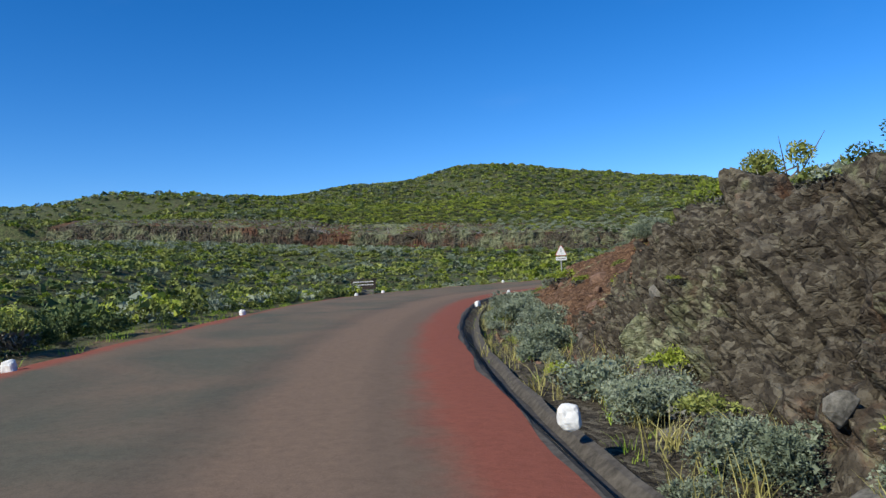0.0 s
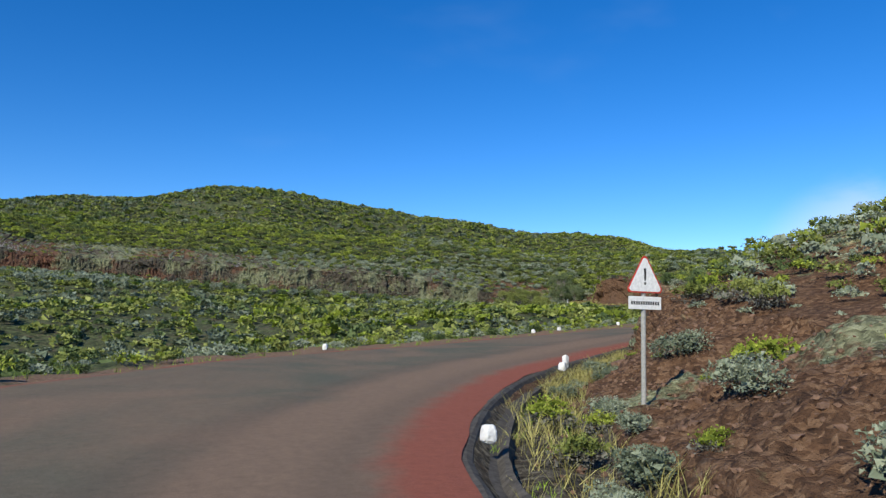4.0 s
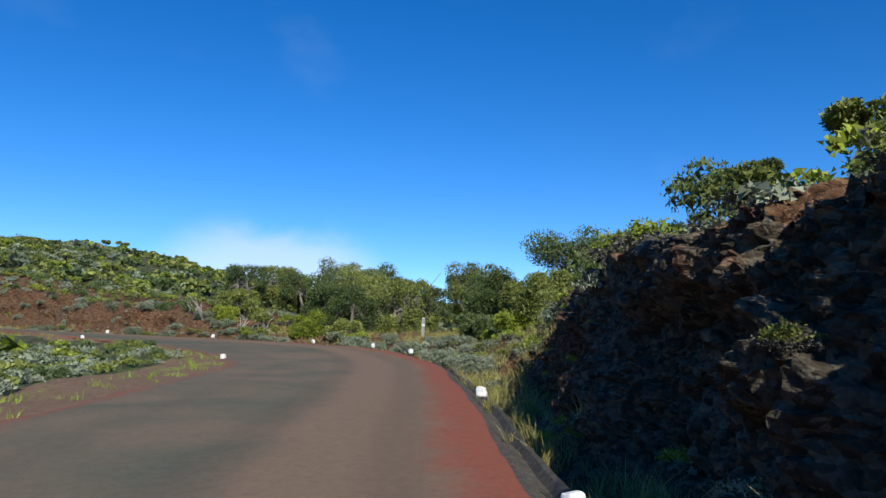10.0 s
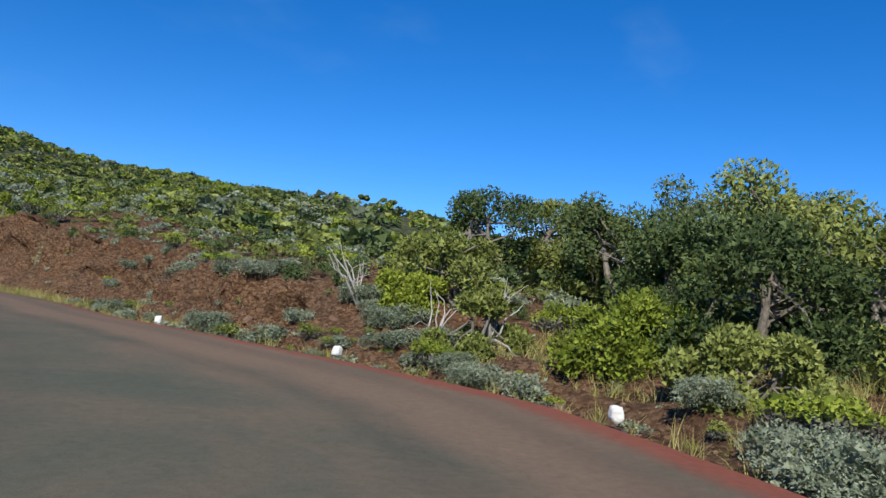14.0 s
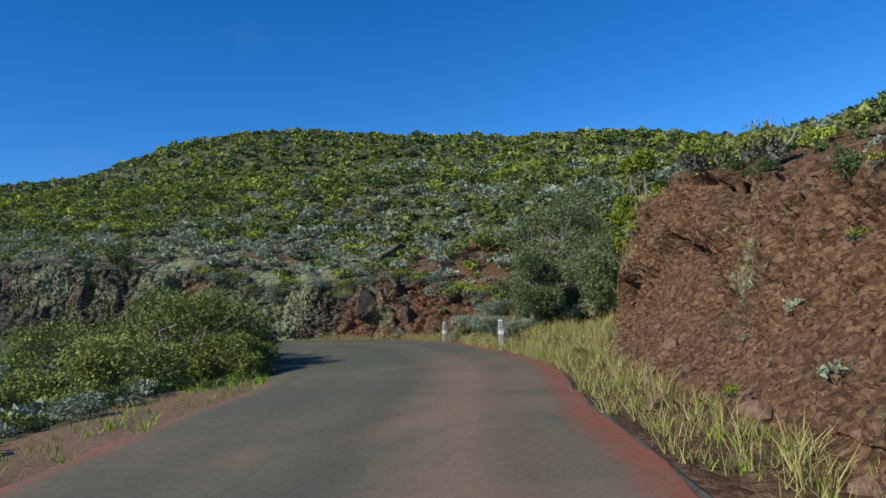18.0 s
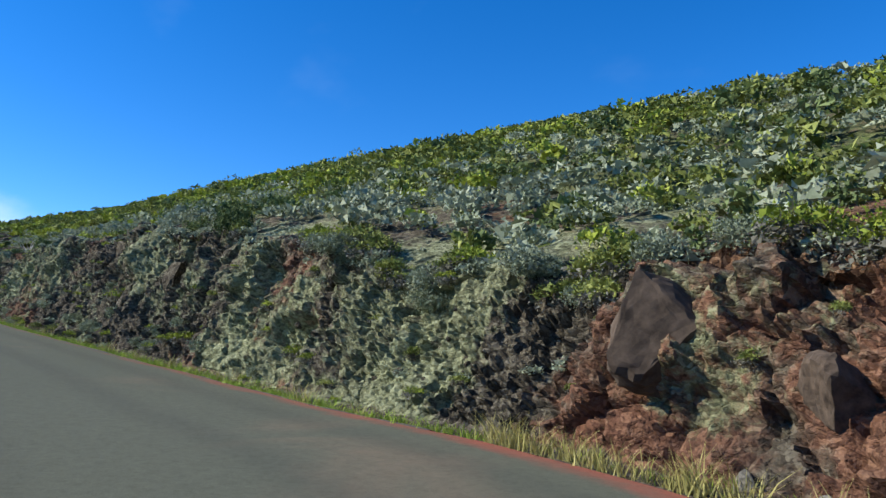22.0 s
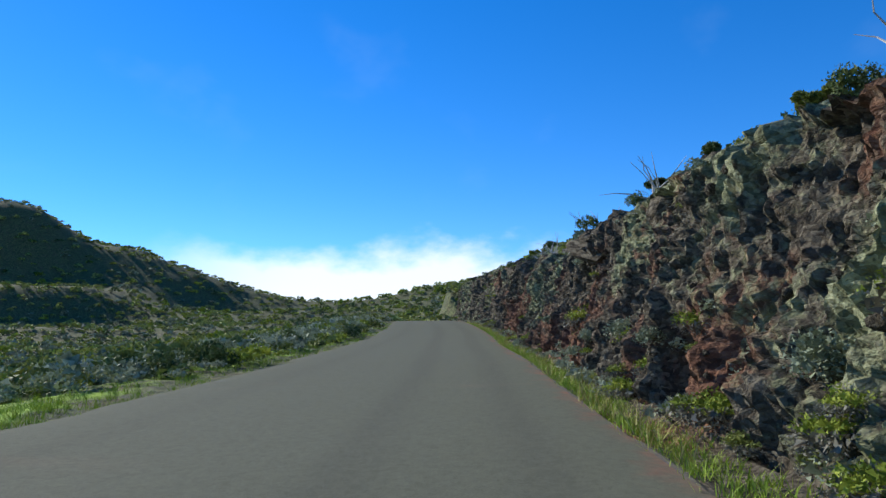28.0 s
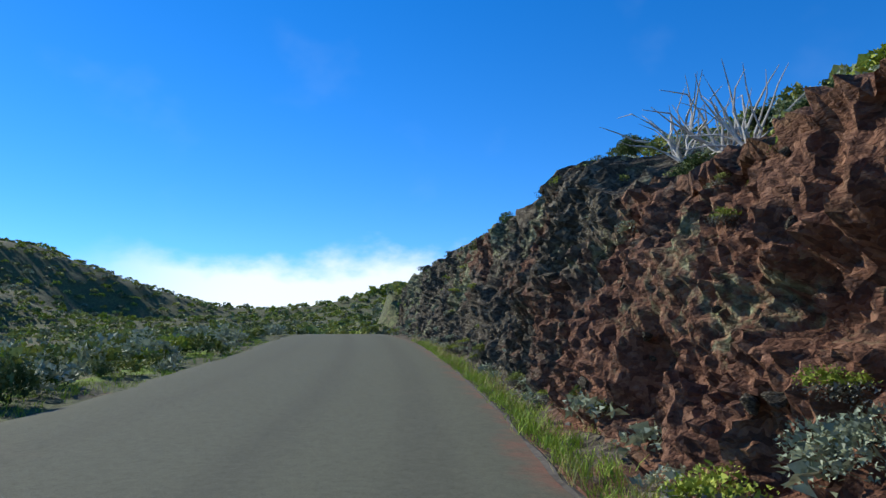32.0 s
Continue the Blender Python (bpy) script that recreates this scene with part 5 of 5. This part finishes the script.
T1 = "crooked heath tree with grey-green crown on the bank"
T2 = "dense dark green tree with rounded crown"
T3 = "small umbrella-shaped tree on the skyline"
T4 = "bright green bushy tree beside the road"
bank_tree("heath_tree", T1, 15.0, 7.0, 1.5, 1.0, LEAF_OLIVE, 1, 8, 1100, 0.05, 2, bare=6)
bank_tree("heath_tree", T1, 13.0, 8.6, 1.4, 1.2, LEAF_DARK, 2, 8, 1100, 0.05)
bank_tree("heath_tree", T1, 33.0, 8.0, 1.3, 0.9, LEAF_OLIVE, 3, 7, 800, 0.05)
for k, (s, d, h, w, m, stems, flat_top, bare) in enumerate([(71.0, 3.6, 1.7, 0.72, LEAF_OLIVE, 3, True, 5), (74.6, 3.0, 0.9, 0.5, LEAF_DARK, 2, True, 3), (73.4, 2.8, 0.8, 0.45, LEAF_OLIVE, 2, True, 3), (76.0, 3.0, 1.1, 0.7, LEAF_DARK, 2, False, 2), (80.0, 3.8, 0.9, 0.55, LEAF_OLIVE, 2, True, 3),
                                                     (83.2, 3.6, 1.0, 0.5, LEAF_DARK, 2, True, 3), (87.0, 4.0, 1.0, 0.8, LEAF_DARK, 3, False, 0), (91.0, 3.8, 1.3, 1.1, LEAF_OLIVE, 3, False, 0), (93.5, 3.4, 1.0, 0.9, LEAF_OLIVE, 3, False, 0), (78.4, 4.4, 1.1, 0.6, LEAF_OLIVE, 3, True, 4)]):
    bank_tree("heath_tree", T1, s, d, h, w, m, 4 + k, 10, 900, 0.042, stems, flat_top, bare)
for i, (x, y, h, w, m) in enumerate([(56.6, 77.4, 5.3, 3.4, LEAF_DARK), (50.2, 76.4, 3.4, 1.7, LEAF_OLIVE), (49.8, 80.2, 1.6, 1.1, LEAF_DARK), (55.6, 81.0, 3.8, 2.0, LEAF_DARK), (47.5, 76.9, 1.3, 1.0, LEAF_LIME), (54.2, 79.6, 3.0, 1.6, LEAF_OLIVE), (55.6, 82.2, 3.2, 1.6, LEAF_DARK), (55.2, 75.6, 4.4, 2.2, LEAF_MID), (52.6, 75.2, 2.6, 1.6, LEAF_OLIVE), (57.6, 83.0, 3.6, 1.8, LEAF_DARK)]):
    tree("broad_tree", T2, on_ground(x, y) if i not in (2, 4) else on_bank(102.0 + 2 * (i == 2), 4.5), h, w, m, 30 + i, 14, 2600, 0.06, 3, i in (0, 7))
grove = [(57.0, 88.5), (60.2, 89.0), (56.0, 91.5), (58.6, 92.8), (61.8, 92.4), (57.6, 95.2), (59.4, 96.0), (62.6, 95.6), (59.5, 98.0), (60.2, 99.6), (63.6, 99.0), (58.0, 102.2), (61.6, 103.0), (65.5, 93.5), (66.5, 97.5), (64.5, 88.0), (68.5, 91.0)]
for i, (x, y) in enumerate(grove):
    h = 2.9 + 1.5 * float(hash3(i, 3, 1, 5))
    tree("broad_tree", T2, on_ground(x, y), h, h * 0.50, (LEAF_OLIVE, LEAF_MID, LEAF_DARK)[i % 3], 50 + i, 20, 2600, 0.06, 2 + i % 2, False, 3 if i % 3 == 0 else 0)
for i, (x, y, h, w, m) in enumerate([(54.6, 93.6, 2.0, 1.4, LEAF_LIME), (53.6, 96.4, 1.8, 1.1, LEAF_OLIVE), (53.6, 99.4, 1.4, 0.9, LEAF_LIME), (54.8, 99.0, 2.3, 1.5, LEAF_OLIVE), (53.9, 90.2, 1.6, 1.1, LEAF_OLIVE)]):
    tree("bushy_tree", T4 if m == LEAF_LIME else T2, on_ground(x, y), h, w, m, 80 + i, 11, 1700, 0.06, 3)
tree("bushy_tree", T2, at_xy(43.0, 138.6), 5.0, 2.0, LEAF_MID, 90, 30, 9000, 0.04, 4, big_leaf=0.8)
tree("bushy_tree", T2, at_xy(44.2, 136.2), 3.1, 1.5, LEAF_MID, 91, 18, 5500, 0.04, 3, big_leaf=0.8)
tree("bushy_tree", T2, at_xy(42.3, 135.9), 3.0, 1.4, LEAF_MID, 94, 16, 5000, 0.04, 3, big_leaf=0.8)
tree("bushy_tree", T4, at_xy(45.9, 132.6), 2.0, 0.7, LEAF_LIME, 92, 7, 1100, 0.05, 2)
tree("bushy_tree", T4, at_xy(46.0, 131.0), 2.1, 0.7, LEAF_LIME, 93, 7, 1000, 0.05, 2)
for i, (s, d, h, w) in enumerate([(151.0, 3.4, 2.2, 1.6), (152.8, 1.5, 1.5, 1.3), (154.6, 2.4, 3.2, 2.0), (156.4, 1.2, 2.4, 1.6), (157.6, 2.8, 3.9, 2.1), (159.4, 1.5, 2.8, 1.7), (161.0, 2.6, 3.2, 1.9), (162.4, 1.6, 2.0, 1.3), (155.6, 5.0, 3.2, 2.0), (148.6, 5.2, 1.6, 1.4)]):
    tree("spreading_shrub", "wide olive green shrub at the road's inner edge", on_verge(s, d), h * 0.72, w * 0.9, LEAF_MID if i % 4 == 3 else LEAF_OLIVE, 100 + i, 15, 2200, 0.04, 4, bare=5)
for i, (s, d, h, w, m) in enumerate([(196.0, 3.4, 0.8, 0.5, LEAF_DARK), (203.0, 2.7, 1.3, 0.8, LEAF_DARK), (207.0, 2.9, 1.1, 0.7, LEAF_OLIVE), (210.8, 2.9, 1.2, 0.7, LEAF_DARK), (214.8, 2.7, 1.5, 0.7, LEAF_DARK),
                                     (220.0, 3.1, 1.0, 0.7, LEAF_OLIVE), (236.0, 3.6, 1.2, 0.9, LEAF_DARK),
                                     (243.5, 4.0, 1.9, 1.3, LEAF_DARK), (247.0, 3.6, 1.3, 0.9, LEAF_LIME)]):
    bank_tree("heath_tree", T1, s, d + 0.3, h * 0.5, w * 0.5, m, 120 + i, 6, 700, 0.04, 2, i % 2 == 0, 3)
for i, (x, y, h) in enumerate([(65, 140.5, 1.6), (71.3, 137.6, 1.7), (74.5, 139, 2.2), (68.2, 143.6, 1.5), (80, 136, 1.8), (62, 144, 1.3), (77, 142, 1.4), (100, 139, 3.6), (92, 131.4, 2.6), (85, 134, 1.6)]):
    tree("umbrella_tree", T3, on_ground(x, y), h * 0.62, h * 0.36, LEAF_OLIVE, 150 + i, 7, 420, 0.07, 1, True)

# ---- dead shrubs with bleached limbs ----
BLEACHED = plain_material("bleached_dead_wood", (0.42, 0.40, 0.36), 0.9, 14, 0.3, 0.4)


def dead_shrub(p, h, seed):
    r = np.random.default_rng(seed)
    bm = bmesh.new()
    for k in range(9):
        a = r.random() * 6.283
        q = Vector((0, 0, 0))
        pts, rad = [q.copy()], [0.022 * h]
        way = Vector((math.cos(a) * 0.5, math.sin(a) * 0.5, 1)).normalized()
        for j in range(4):
            way = (way + Vector(r.normal(size=3)) * 0.35).normalized()
            q = q + way * h * (0.2 + 0.1 * r.random())
            pts.append(q.copy())
            rad.append(0.022 * h * (1 - (j + 1) / 4.6))
        tube(bm, pts, rad, 5)
    me = bpy.data.meshes.new("dead_shrub")
    bm.to_mesh(me)
    bm.free()
    me.materials.append(BLEACHED)
    ob = new("dead_shrub", me)
    ob.matrix_world = pose(p.x, p.y, p.z - 0.05)
    tagged(ob, "leafless dead shrub with bleached white limbs", "shrub")


for i, (s, d) in enumerate([(235.2, 3.2), (236.0, 3.6), (236.8, 3.3), (237.6, 3.8), (238.4, 3.5), (239.4, 4.0), (204.0, 2.8), (214.0, 2.9), (222.5, 3.0), (14.5, 6.0), (70.0, 4.0), (121.0, 3.2), (122.0, 3.8), (118.4, 3.0), (117.6, 3.6), (146.0, 4.4)]):
    dead_shrub(on_bank(s, d), 1.1 + 0.5 * (i % 3) * 0.5, 300 + i)

# ---- whitewashed marker stones ----


def stone_mesh(name, seed, sx, sy, sz, mat):
    bm = bmesh.new()
    bmesh.ops.create_icosphere(bm, subdivisions=3, radius=0.5)
    for v in bm.verts:
        q = v.co.copy()
        v.co = Vector((math.copysign(abs(q.x * 2) ** 0.7 / 2, q.x), math.copysign(abs(q.y * 2) ** 0.7 / 2, q.y), math.copysign(abs(q.z * 2) ** 0.75 / 2, q.z)))
        v.co *= 1 + 0.22 * noise.noise(q * 2.6 + Vector((seed * 3.1, 0, 0))) + 0.08 * noise.noise(q * 7 + Vector((seed, 5, 0)))
        v.co = Vector((v.co.x * sx, v.co.y * sy, v.co.z * sz + sz * 0.38))
    me = bpy.data.meshes.new(name)
    bm.to_mesh(me)
    bm.free()
    me.materials.append(mat)
    return me


def rock_mesh(name, seed, mat):
    """Broken rock: a lump cut by random flat faces."""
    r = np.random.default_rng(seed)
    bm = bmesh.new()
    bmesh.ops.create_icosphere(bm, subdivisions=2, radius=0.5)
    cuts = [(Vector(r.normal(size=3)).normalized(), 0.22 + 0.16 * r.random()) for _ in range(9)]
    for v in bm.verts:
        for n, h in cuts:
            over = v.co.dot(n) - h
            if over > 0:
                v.co -= n * over
        v.co *= 1 + 0.10 * noise.noise(v.co * 6 + Vector((seed, 0, 0)))
    me = bpy.data.meshes.new(name)
    bm.to_mesh(me)
    bm.free()
    me.materials.append(mat)
    return me


stones = [stone_mesh("marker_stone", k, 0.20, 0.17, 0.22, WHITE) for k in range(4)]
tall_stone = stone_mesh("marker_stone", 9, 0.17, 0.14, 0.36, WHITE)
for i, (s, d) in enumerate([(6.2, 0.30), (26.1, 0.30), (36.9, 0.25), (47.4, 0.45), (71.1, 0.15), (78.9, 0.15), (87.4, 0.2), (102.8, 0.35), (107.5, 0.3), (112.0, 0.3), (118.1, 0.35), (124.7, 0.25)]):
    x, y, z = place(s, along(EDGE_R, s) + d)
    ob = new("marker_stone", stones[i % 4])
    ob.matrix_world = pose(float(x), float(y), float(z) + 0.02, 4 * (i % 3) - 4, 0, 47 * i)
    tagged(ob, "whitewashed lava stone marking the road's edge", "stone", "marker stones")
for i, (s, d) in enumerate([(11.0, 0.35), (23.5, 0.35), (37.3, 0.4), (39.5, 0.35), (50.4, 0.9), (65.2, 2.0), (67.9, 2.0), (83.2, 3.4), (84.7, 1.9), (101.7, 0.3), (119.2, 0.2), (75.5, 2.2)]):
    p = on_verge(s, d)
    ob = new("marker_stone", stones[(i + 1) % 4])
    ob.matrix_world = pose(p.x, p.y, p.z, 5, 0, 61 * i)
    tagged(ob, "whitewashed lava stone marking the road's edge", "stone", "marker stones")
x, y, z = place(48.5, along(EDGE_R, 48.5) + 0.28)
ob = new("marker_stone", tall_stone)
ob.matrix_world = pose(float(x), float(y), float(z), 3, -2, 20)
tagged(ob, "tall whitewashed stone standing at the gutter", "stone", "marker stones")

# ---- warning sign ----


def prism(bm, outline, y0, y1):
    a = [bm.verts.new((x, y0, z)) for x, z in outline]
    b = [bm.verts.new((x, y1, z)) for x, z in outline]
    bm.faces.new(a)
    bm.faces.new(b[::-1])
    n = len(outline)
    for k in range(n):
        bm.faces.new((a[k], b[k], b[(k + 1) % n], a[(k + 1) % n]))
    bmesh.ops.recalc_face_normals(bm, faces=bm.faces)


def triangle(r, round_=0.12):
    out = []
    for k in range(3):
        a = math.pi / 2 + k * 2 * math.pi / 3
        cx, cz = (r - 2 * round_ * r) * math.cos(a), (r - 2 * round_ * r) * math.sin(a)
        for j in range(-3, 4):
            b = a + j / 3 * math.pi / 3
            out.append((cx + round_ * r * math.cos(b) * 1.0, cz + round_ * r * math.sin(b) * 1.0))
    return out


sp = on_bank(39.0, 2.5)
sign = tagged(new("warning_sign"), "red-bordered triangular warning sign on a pale post", "road sign")
sign.matrix_world = pose(sp.x, sp.y, sp.z - 0.18, 0, 1.5, 6) @ Matrix.Diagonal((0.86, 0.86, 0.9, 1))
bm = bmesh.new()
tube(bm, [(0, 0.05, 0), (0, 0.05, 1.3), (0, 0.05, 2.42)], [0.04, 0.04, 0.04], 10)
part("post", bm, POST, sign)
bm = bmesh.new()
prism(bm, triangle(0.42), 0.0, 0.012)
tri = part("triangle_plate", bm, SIGN_RED, sign, "faded red border plate")
bm = bmesh.new()
prism(bm, triangle(0.38), -0.006, 0.0)
inner = part("white_field", bm, WHITE, sign, "white field of the sign")
for o in (tri, inner):
    o.location = (0, 0, 2.12)
bm = bmesh.new()
prism(bm, [(-0.022, 0.15), (0.022, 0.15), (0.013, -0.04), (-0.013, -0.04)], -0.010, -0.006)
bar = part("exclamation_bar", bm, SIGN_BLACK, sign)
bm = bmesh.new()
prism(bm, [(0.021 * math.cos(k * 0.5236), -0.085 + 0.021 * math.sin(k * 0.5236)) for k in range(12)], -0.010, -0.006)
dot = part("exclamation_dot", bm, SIGN_BLACK, sign)
for o in (bar, dot):
    o.location = (0, 0, 2.14)
bm = bmesh.new()
box(bm, (0.62, 0.014, 0.20), Matrix.Translation((0, 0.005, 1.75)), 0.004)
part("plate", bm, WHITE, sign, "white supplementary plate")
bm = bmesh.new()
for k in range(12):
    box(bm, (0.028, 0.004, 0.055), Matrix.Translation((-0.25 + k * 0.0455, -0.004, 1.75)))
part("lettering", bm, SIGN_BLACK, sign, "row of dark illegible letters")

# ---- information board ----
DARK_WOOD = plain_material("dark_weathered_wood", (0.045, 0.035, 0.028), 0.85, 14, 0.4, 0.4)
bp = on_verge(39.9, 2.0)
board = tagged(new("information_board"), "low wooden information board on a lava-stone base", "board")
board.matrix_world = pose(bp.x, bp.y, bp.z - 0.22, 0, 0, 12) @ Matrix.Diagonal((1.15, 1.0, 0.95, 1))
bm = bmesh.new()
box(bm, (1.05, 0.45, 0.55), Matrix.Translation((0, 0.1, 0.26)), 0.05)
part("stone_base", bm, STONE, board, "dark lava-stone base")
for k in range(3):
    bm = bmesh.new()
    box(bm, (1.25, 0.045, 0.17), Matrix.Translation((0, 0.0, 0.66 + 0.185 * k)), 0.01)
    part("plank", bm, DARK_WOOD, board)
bm = bmesh.new()
box(bm, (1.36, 0.12, 0.06), Matrix.Translation((0, 0.0, 1.18)), 0.012)
part("cap", bm, DARK_WOOD, board)
for k in range(2):
    bm = bmesh.new()
    for j in range(9):
        box(bm, (0.085, 0.006, 0.055), Matrix.Translation((-0.46 + j * 0.115, -0.027, 0.85 + 0.185 * k)))
    part("lettering", bm, WHITE, board, "row of pale illegible letters")

# ---- marker posts ----


def marker_post(p, tall, width, turn, label):
    ob = tagged(new("marker_post"), label, "post", "marker posts")
    ob.matrix_world = pose(p.x, p.y, p.z - 0.1, 1.5, 1, turn)
    bm = bmesh.new()
    box(bm, (width, width * 0.85, tall + 0.1), Matrix.Translation((0, 0, (tall + 0.1) / 2)), 0.02)
    part("shaft", bm, POST, ob)
    bm = bmesh.new()
    box(bm, (width + 0.006, width * 0.85 + 0.006, 0.12), Matrix.Translation((0, 0, tall - 0.24)), 0.008)
    part("band", bm, WHITE, ob, "white reflective band")
    bm = bmesh.new()
    box(bm, (width * 0.8, width * 0.66, 0.05), Matrix.Translation((0, 0, tall + 0.115)), 0.015)
    part("cap", bm, WHITE, ob, "white cap")
    return ob


marker_post(Vector((38.6, 138.0, at_xy(38.6, 138.0).z + 0.05)), 0.62, 0.13, 30, "grey concrete marker post at the bend")
marker_post(Vector((41.7, 133.1, at_xy(41.7, 133.1).z + 0.05)), 0.78, 0.14, 20, "grey concrete marker post beside dry grass")
p = on_bank(109.0, 4.6)
marker_post(p, 1.1, 0.16, 10, "weathered grey post beside the red dirt track")

# ---- loose rocks and scree ----
rocks = [rock_mesh("lava_rock", 20 + k, STONE) for k in range(5)]
SCORIA = plain_material("red_scoria_stone", (0.165, 0.10, 0.065), 0.95, 7, 0.6, 0.9)
red_rocks = [rock_mesh("lava_rock", 30 + k, SCORIA) for k in range(5)]
for i in range(110):
    s = float(rng.choice([rng.uniform(-4, 16), rng.uniform(16, 48), rng.uniform(96, 150), rng.uniform(160, 240)]))
    f, r = float(along(FOOT, s)), float(along(RUN, s))
    p = on_bank(s, 0.95 + (f - 0.9) * rng.random() if s > 160 or rng.random() < 0.5 else f + r * rng.random() * 0.5)
    k = (0.25 + 0.55 * rng.random() ** 2) * (0.45 if s > 160 else 0.8)
    ob = new("lava_rock", (red_rocks if 16 < s < 150 else rocks)[i % 5])
    ob.matrix_world = pose(p.x, p.y, p.z - 0.03, 20 * rng.normal(), 20 * rng.normal(), 360 * rng.random()) @ Matrix.Diagonal((k, k, k, 1))
    tagged(ob, "rough broken lava rock lying on the bank", "rock", "fallen rocks")
face_rocks = [rock_mesh("lava_rock", 40 + k, ROCK) for k in range(5)]
for i in range(290):
    s = rng.uniform(166, 246)
    f, r = float(along(FOOT, s)), float(along(RUN, s))
    p = on_bank(s, f + r * (0.1 + 0.88 * rng.random()))
    k = 0.10 + 0.16 * rng.random() ** 2
    ob = new("rock", face_rocks[i % 5])
    ob.parent = bank
    ob.matrix_world = pose(p.x, p.y, p.z - 0.25 * k, 40 * rng.normal(), 40 * rng.normal(), 360 * rng.random()) @ Matrix.Diagonal((k, k, k * 0.9, 1))

# large blocks that lean out of the cutting, and one that fell beside the gutter
BLOCK = plain_material("dark_brown_basalt", (0.085, 0.062, 0.045), 0.95, 6, 0.6, 0.9)


def boulder(p, size, turn, seed, label, mat=ROCK):
    r = np.random.default_rng(seed)
    bm = bmesh.new()
    bmesh.ops.create_icosphere(bm, subdivisions=4, radius=0.5)
    cuts = [(Vector(r.normal(size=3)).normalized(), 0.24 + 0.12 * r.random()) for _ in range(10)]
    for v in bm.verts:
        for n, h in cuts:
            over = v.co.dot(n) - h
            if over > 0:
                v.co -= n * over
        v.co *= 1 + 0.10 * noise.noise(v.co * 4 + Vector((seed, 0, 0))) + 0.06 * noise.noise(v.co * 11) + 0.04 * noise.noise(v.co * 25)
    me = bpy.data.meshes.new("basalt_boulder")
    bm.to_mesh(me)
    bm.free()
    me.materials.append(mat)
    ob = new("basalt_boulder", me)
    ob.matrix_world = pose(p.x, p.y, p.z, *turn) @ Matrix.Diagonal((*size, 1))
    tagged(ob, label, "boulder", "boulders")


for s, q, lift, size, turn, seed in [(186.4, 0.88, -0.25, (2.2, 1.0, 1.9), (0, 35, 8), 401), (217.4, 0.98, -0.5, (2.6, 1.2, 0.9), (0, 14, 8), 402), (180.9, 0.72, -0.2, (1.0, 0.7, 1.5), (0, 5, 4), 403), (212.0, 0.95, 0.0, (1.5, 1.0, 0.9), (5, -10, 20), 404), (244.0, 0.9, 0.0, (2.0, 1.2, 1.6), (0, 12, 10), 405),
                                     (163.6, 0.7, -0.3, (1.6, 0.7, 1.7), (0, 30, 40), 406), (162.0, 0.6, -0.3, (1.2, 0.6, 1.0), (10, 20, 50), 407), (164.9, 0.6, -0.4, (0.7, 0.5, 1.5), (0, 8, 40), 408)]:
    boulder(on_bank(s, float(along(FOOT, s)) + float(along(RUN, s)) * q) + Vector((0, 0, lift)), size, turn, seed, "dark angular basalt block leaning out of the cutting", BLOCK if s < 170 else ROCK)
boulder(on_bank(187.7, 0.75) + Vector((0, 0, 0.15)), (0.75, 0.5, 0.8), (10, 20, 30), 411, "fallen dark basalt block beside the gutter")

# scree: small broken stones on the earth slopes
bm = bmesh.new()
bmesh.ops.create_icosphere(bm, subdivisions=1, radius=0.5)
ico_v = np.array([v.co[:] for v in bm.verts])
ico_f = np.array([[v.index for v in f.verts] for f in bm.faces])
bm.free()
sv, sf = [], []
for i in range(6500):
    s = float(rng.uniform(12, 48) if rng.random() < 0.6 else rng.uniform(96, 150))
    f, r = float(along(FOOT, s)), float(along(RUN, s))
    p = on_bank(s, 0.95 + (f + r - 0.9) * rng.random())
    k = 0.035 + 0.10 * rng.random() ** 2.5
    v = ico_v * (1 + 0.35 * rng.normal(size=(12, 1))) * [k, k * (0.6 + 0.4 * rng.random()), k * 0.7]
    a = rng.random() * 6.283
    v = np.stack([v[:, 0] * math.cos(a) - v[:, 1] * math.sin(a), v[:, 0] * math.sin(a) + v[:, 1] * math.cos(a), v[:, 2]], 1)
    sf.append(ico_f + 12 * i)
    sv.append(v + np.array(p))
tagged(new("scree", quad_mesh("scree", np.concatenate(sv), np.concatenate(sf), SCORIA)), "small broken red-brown stones on the earth slope", "scree", kind="stuff")
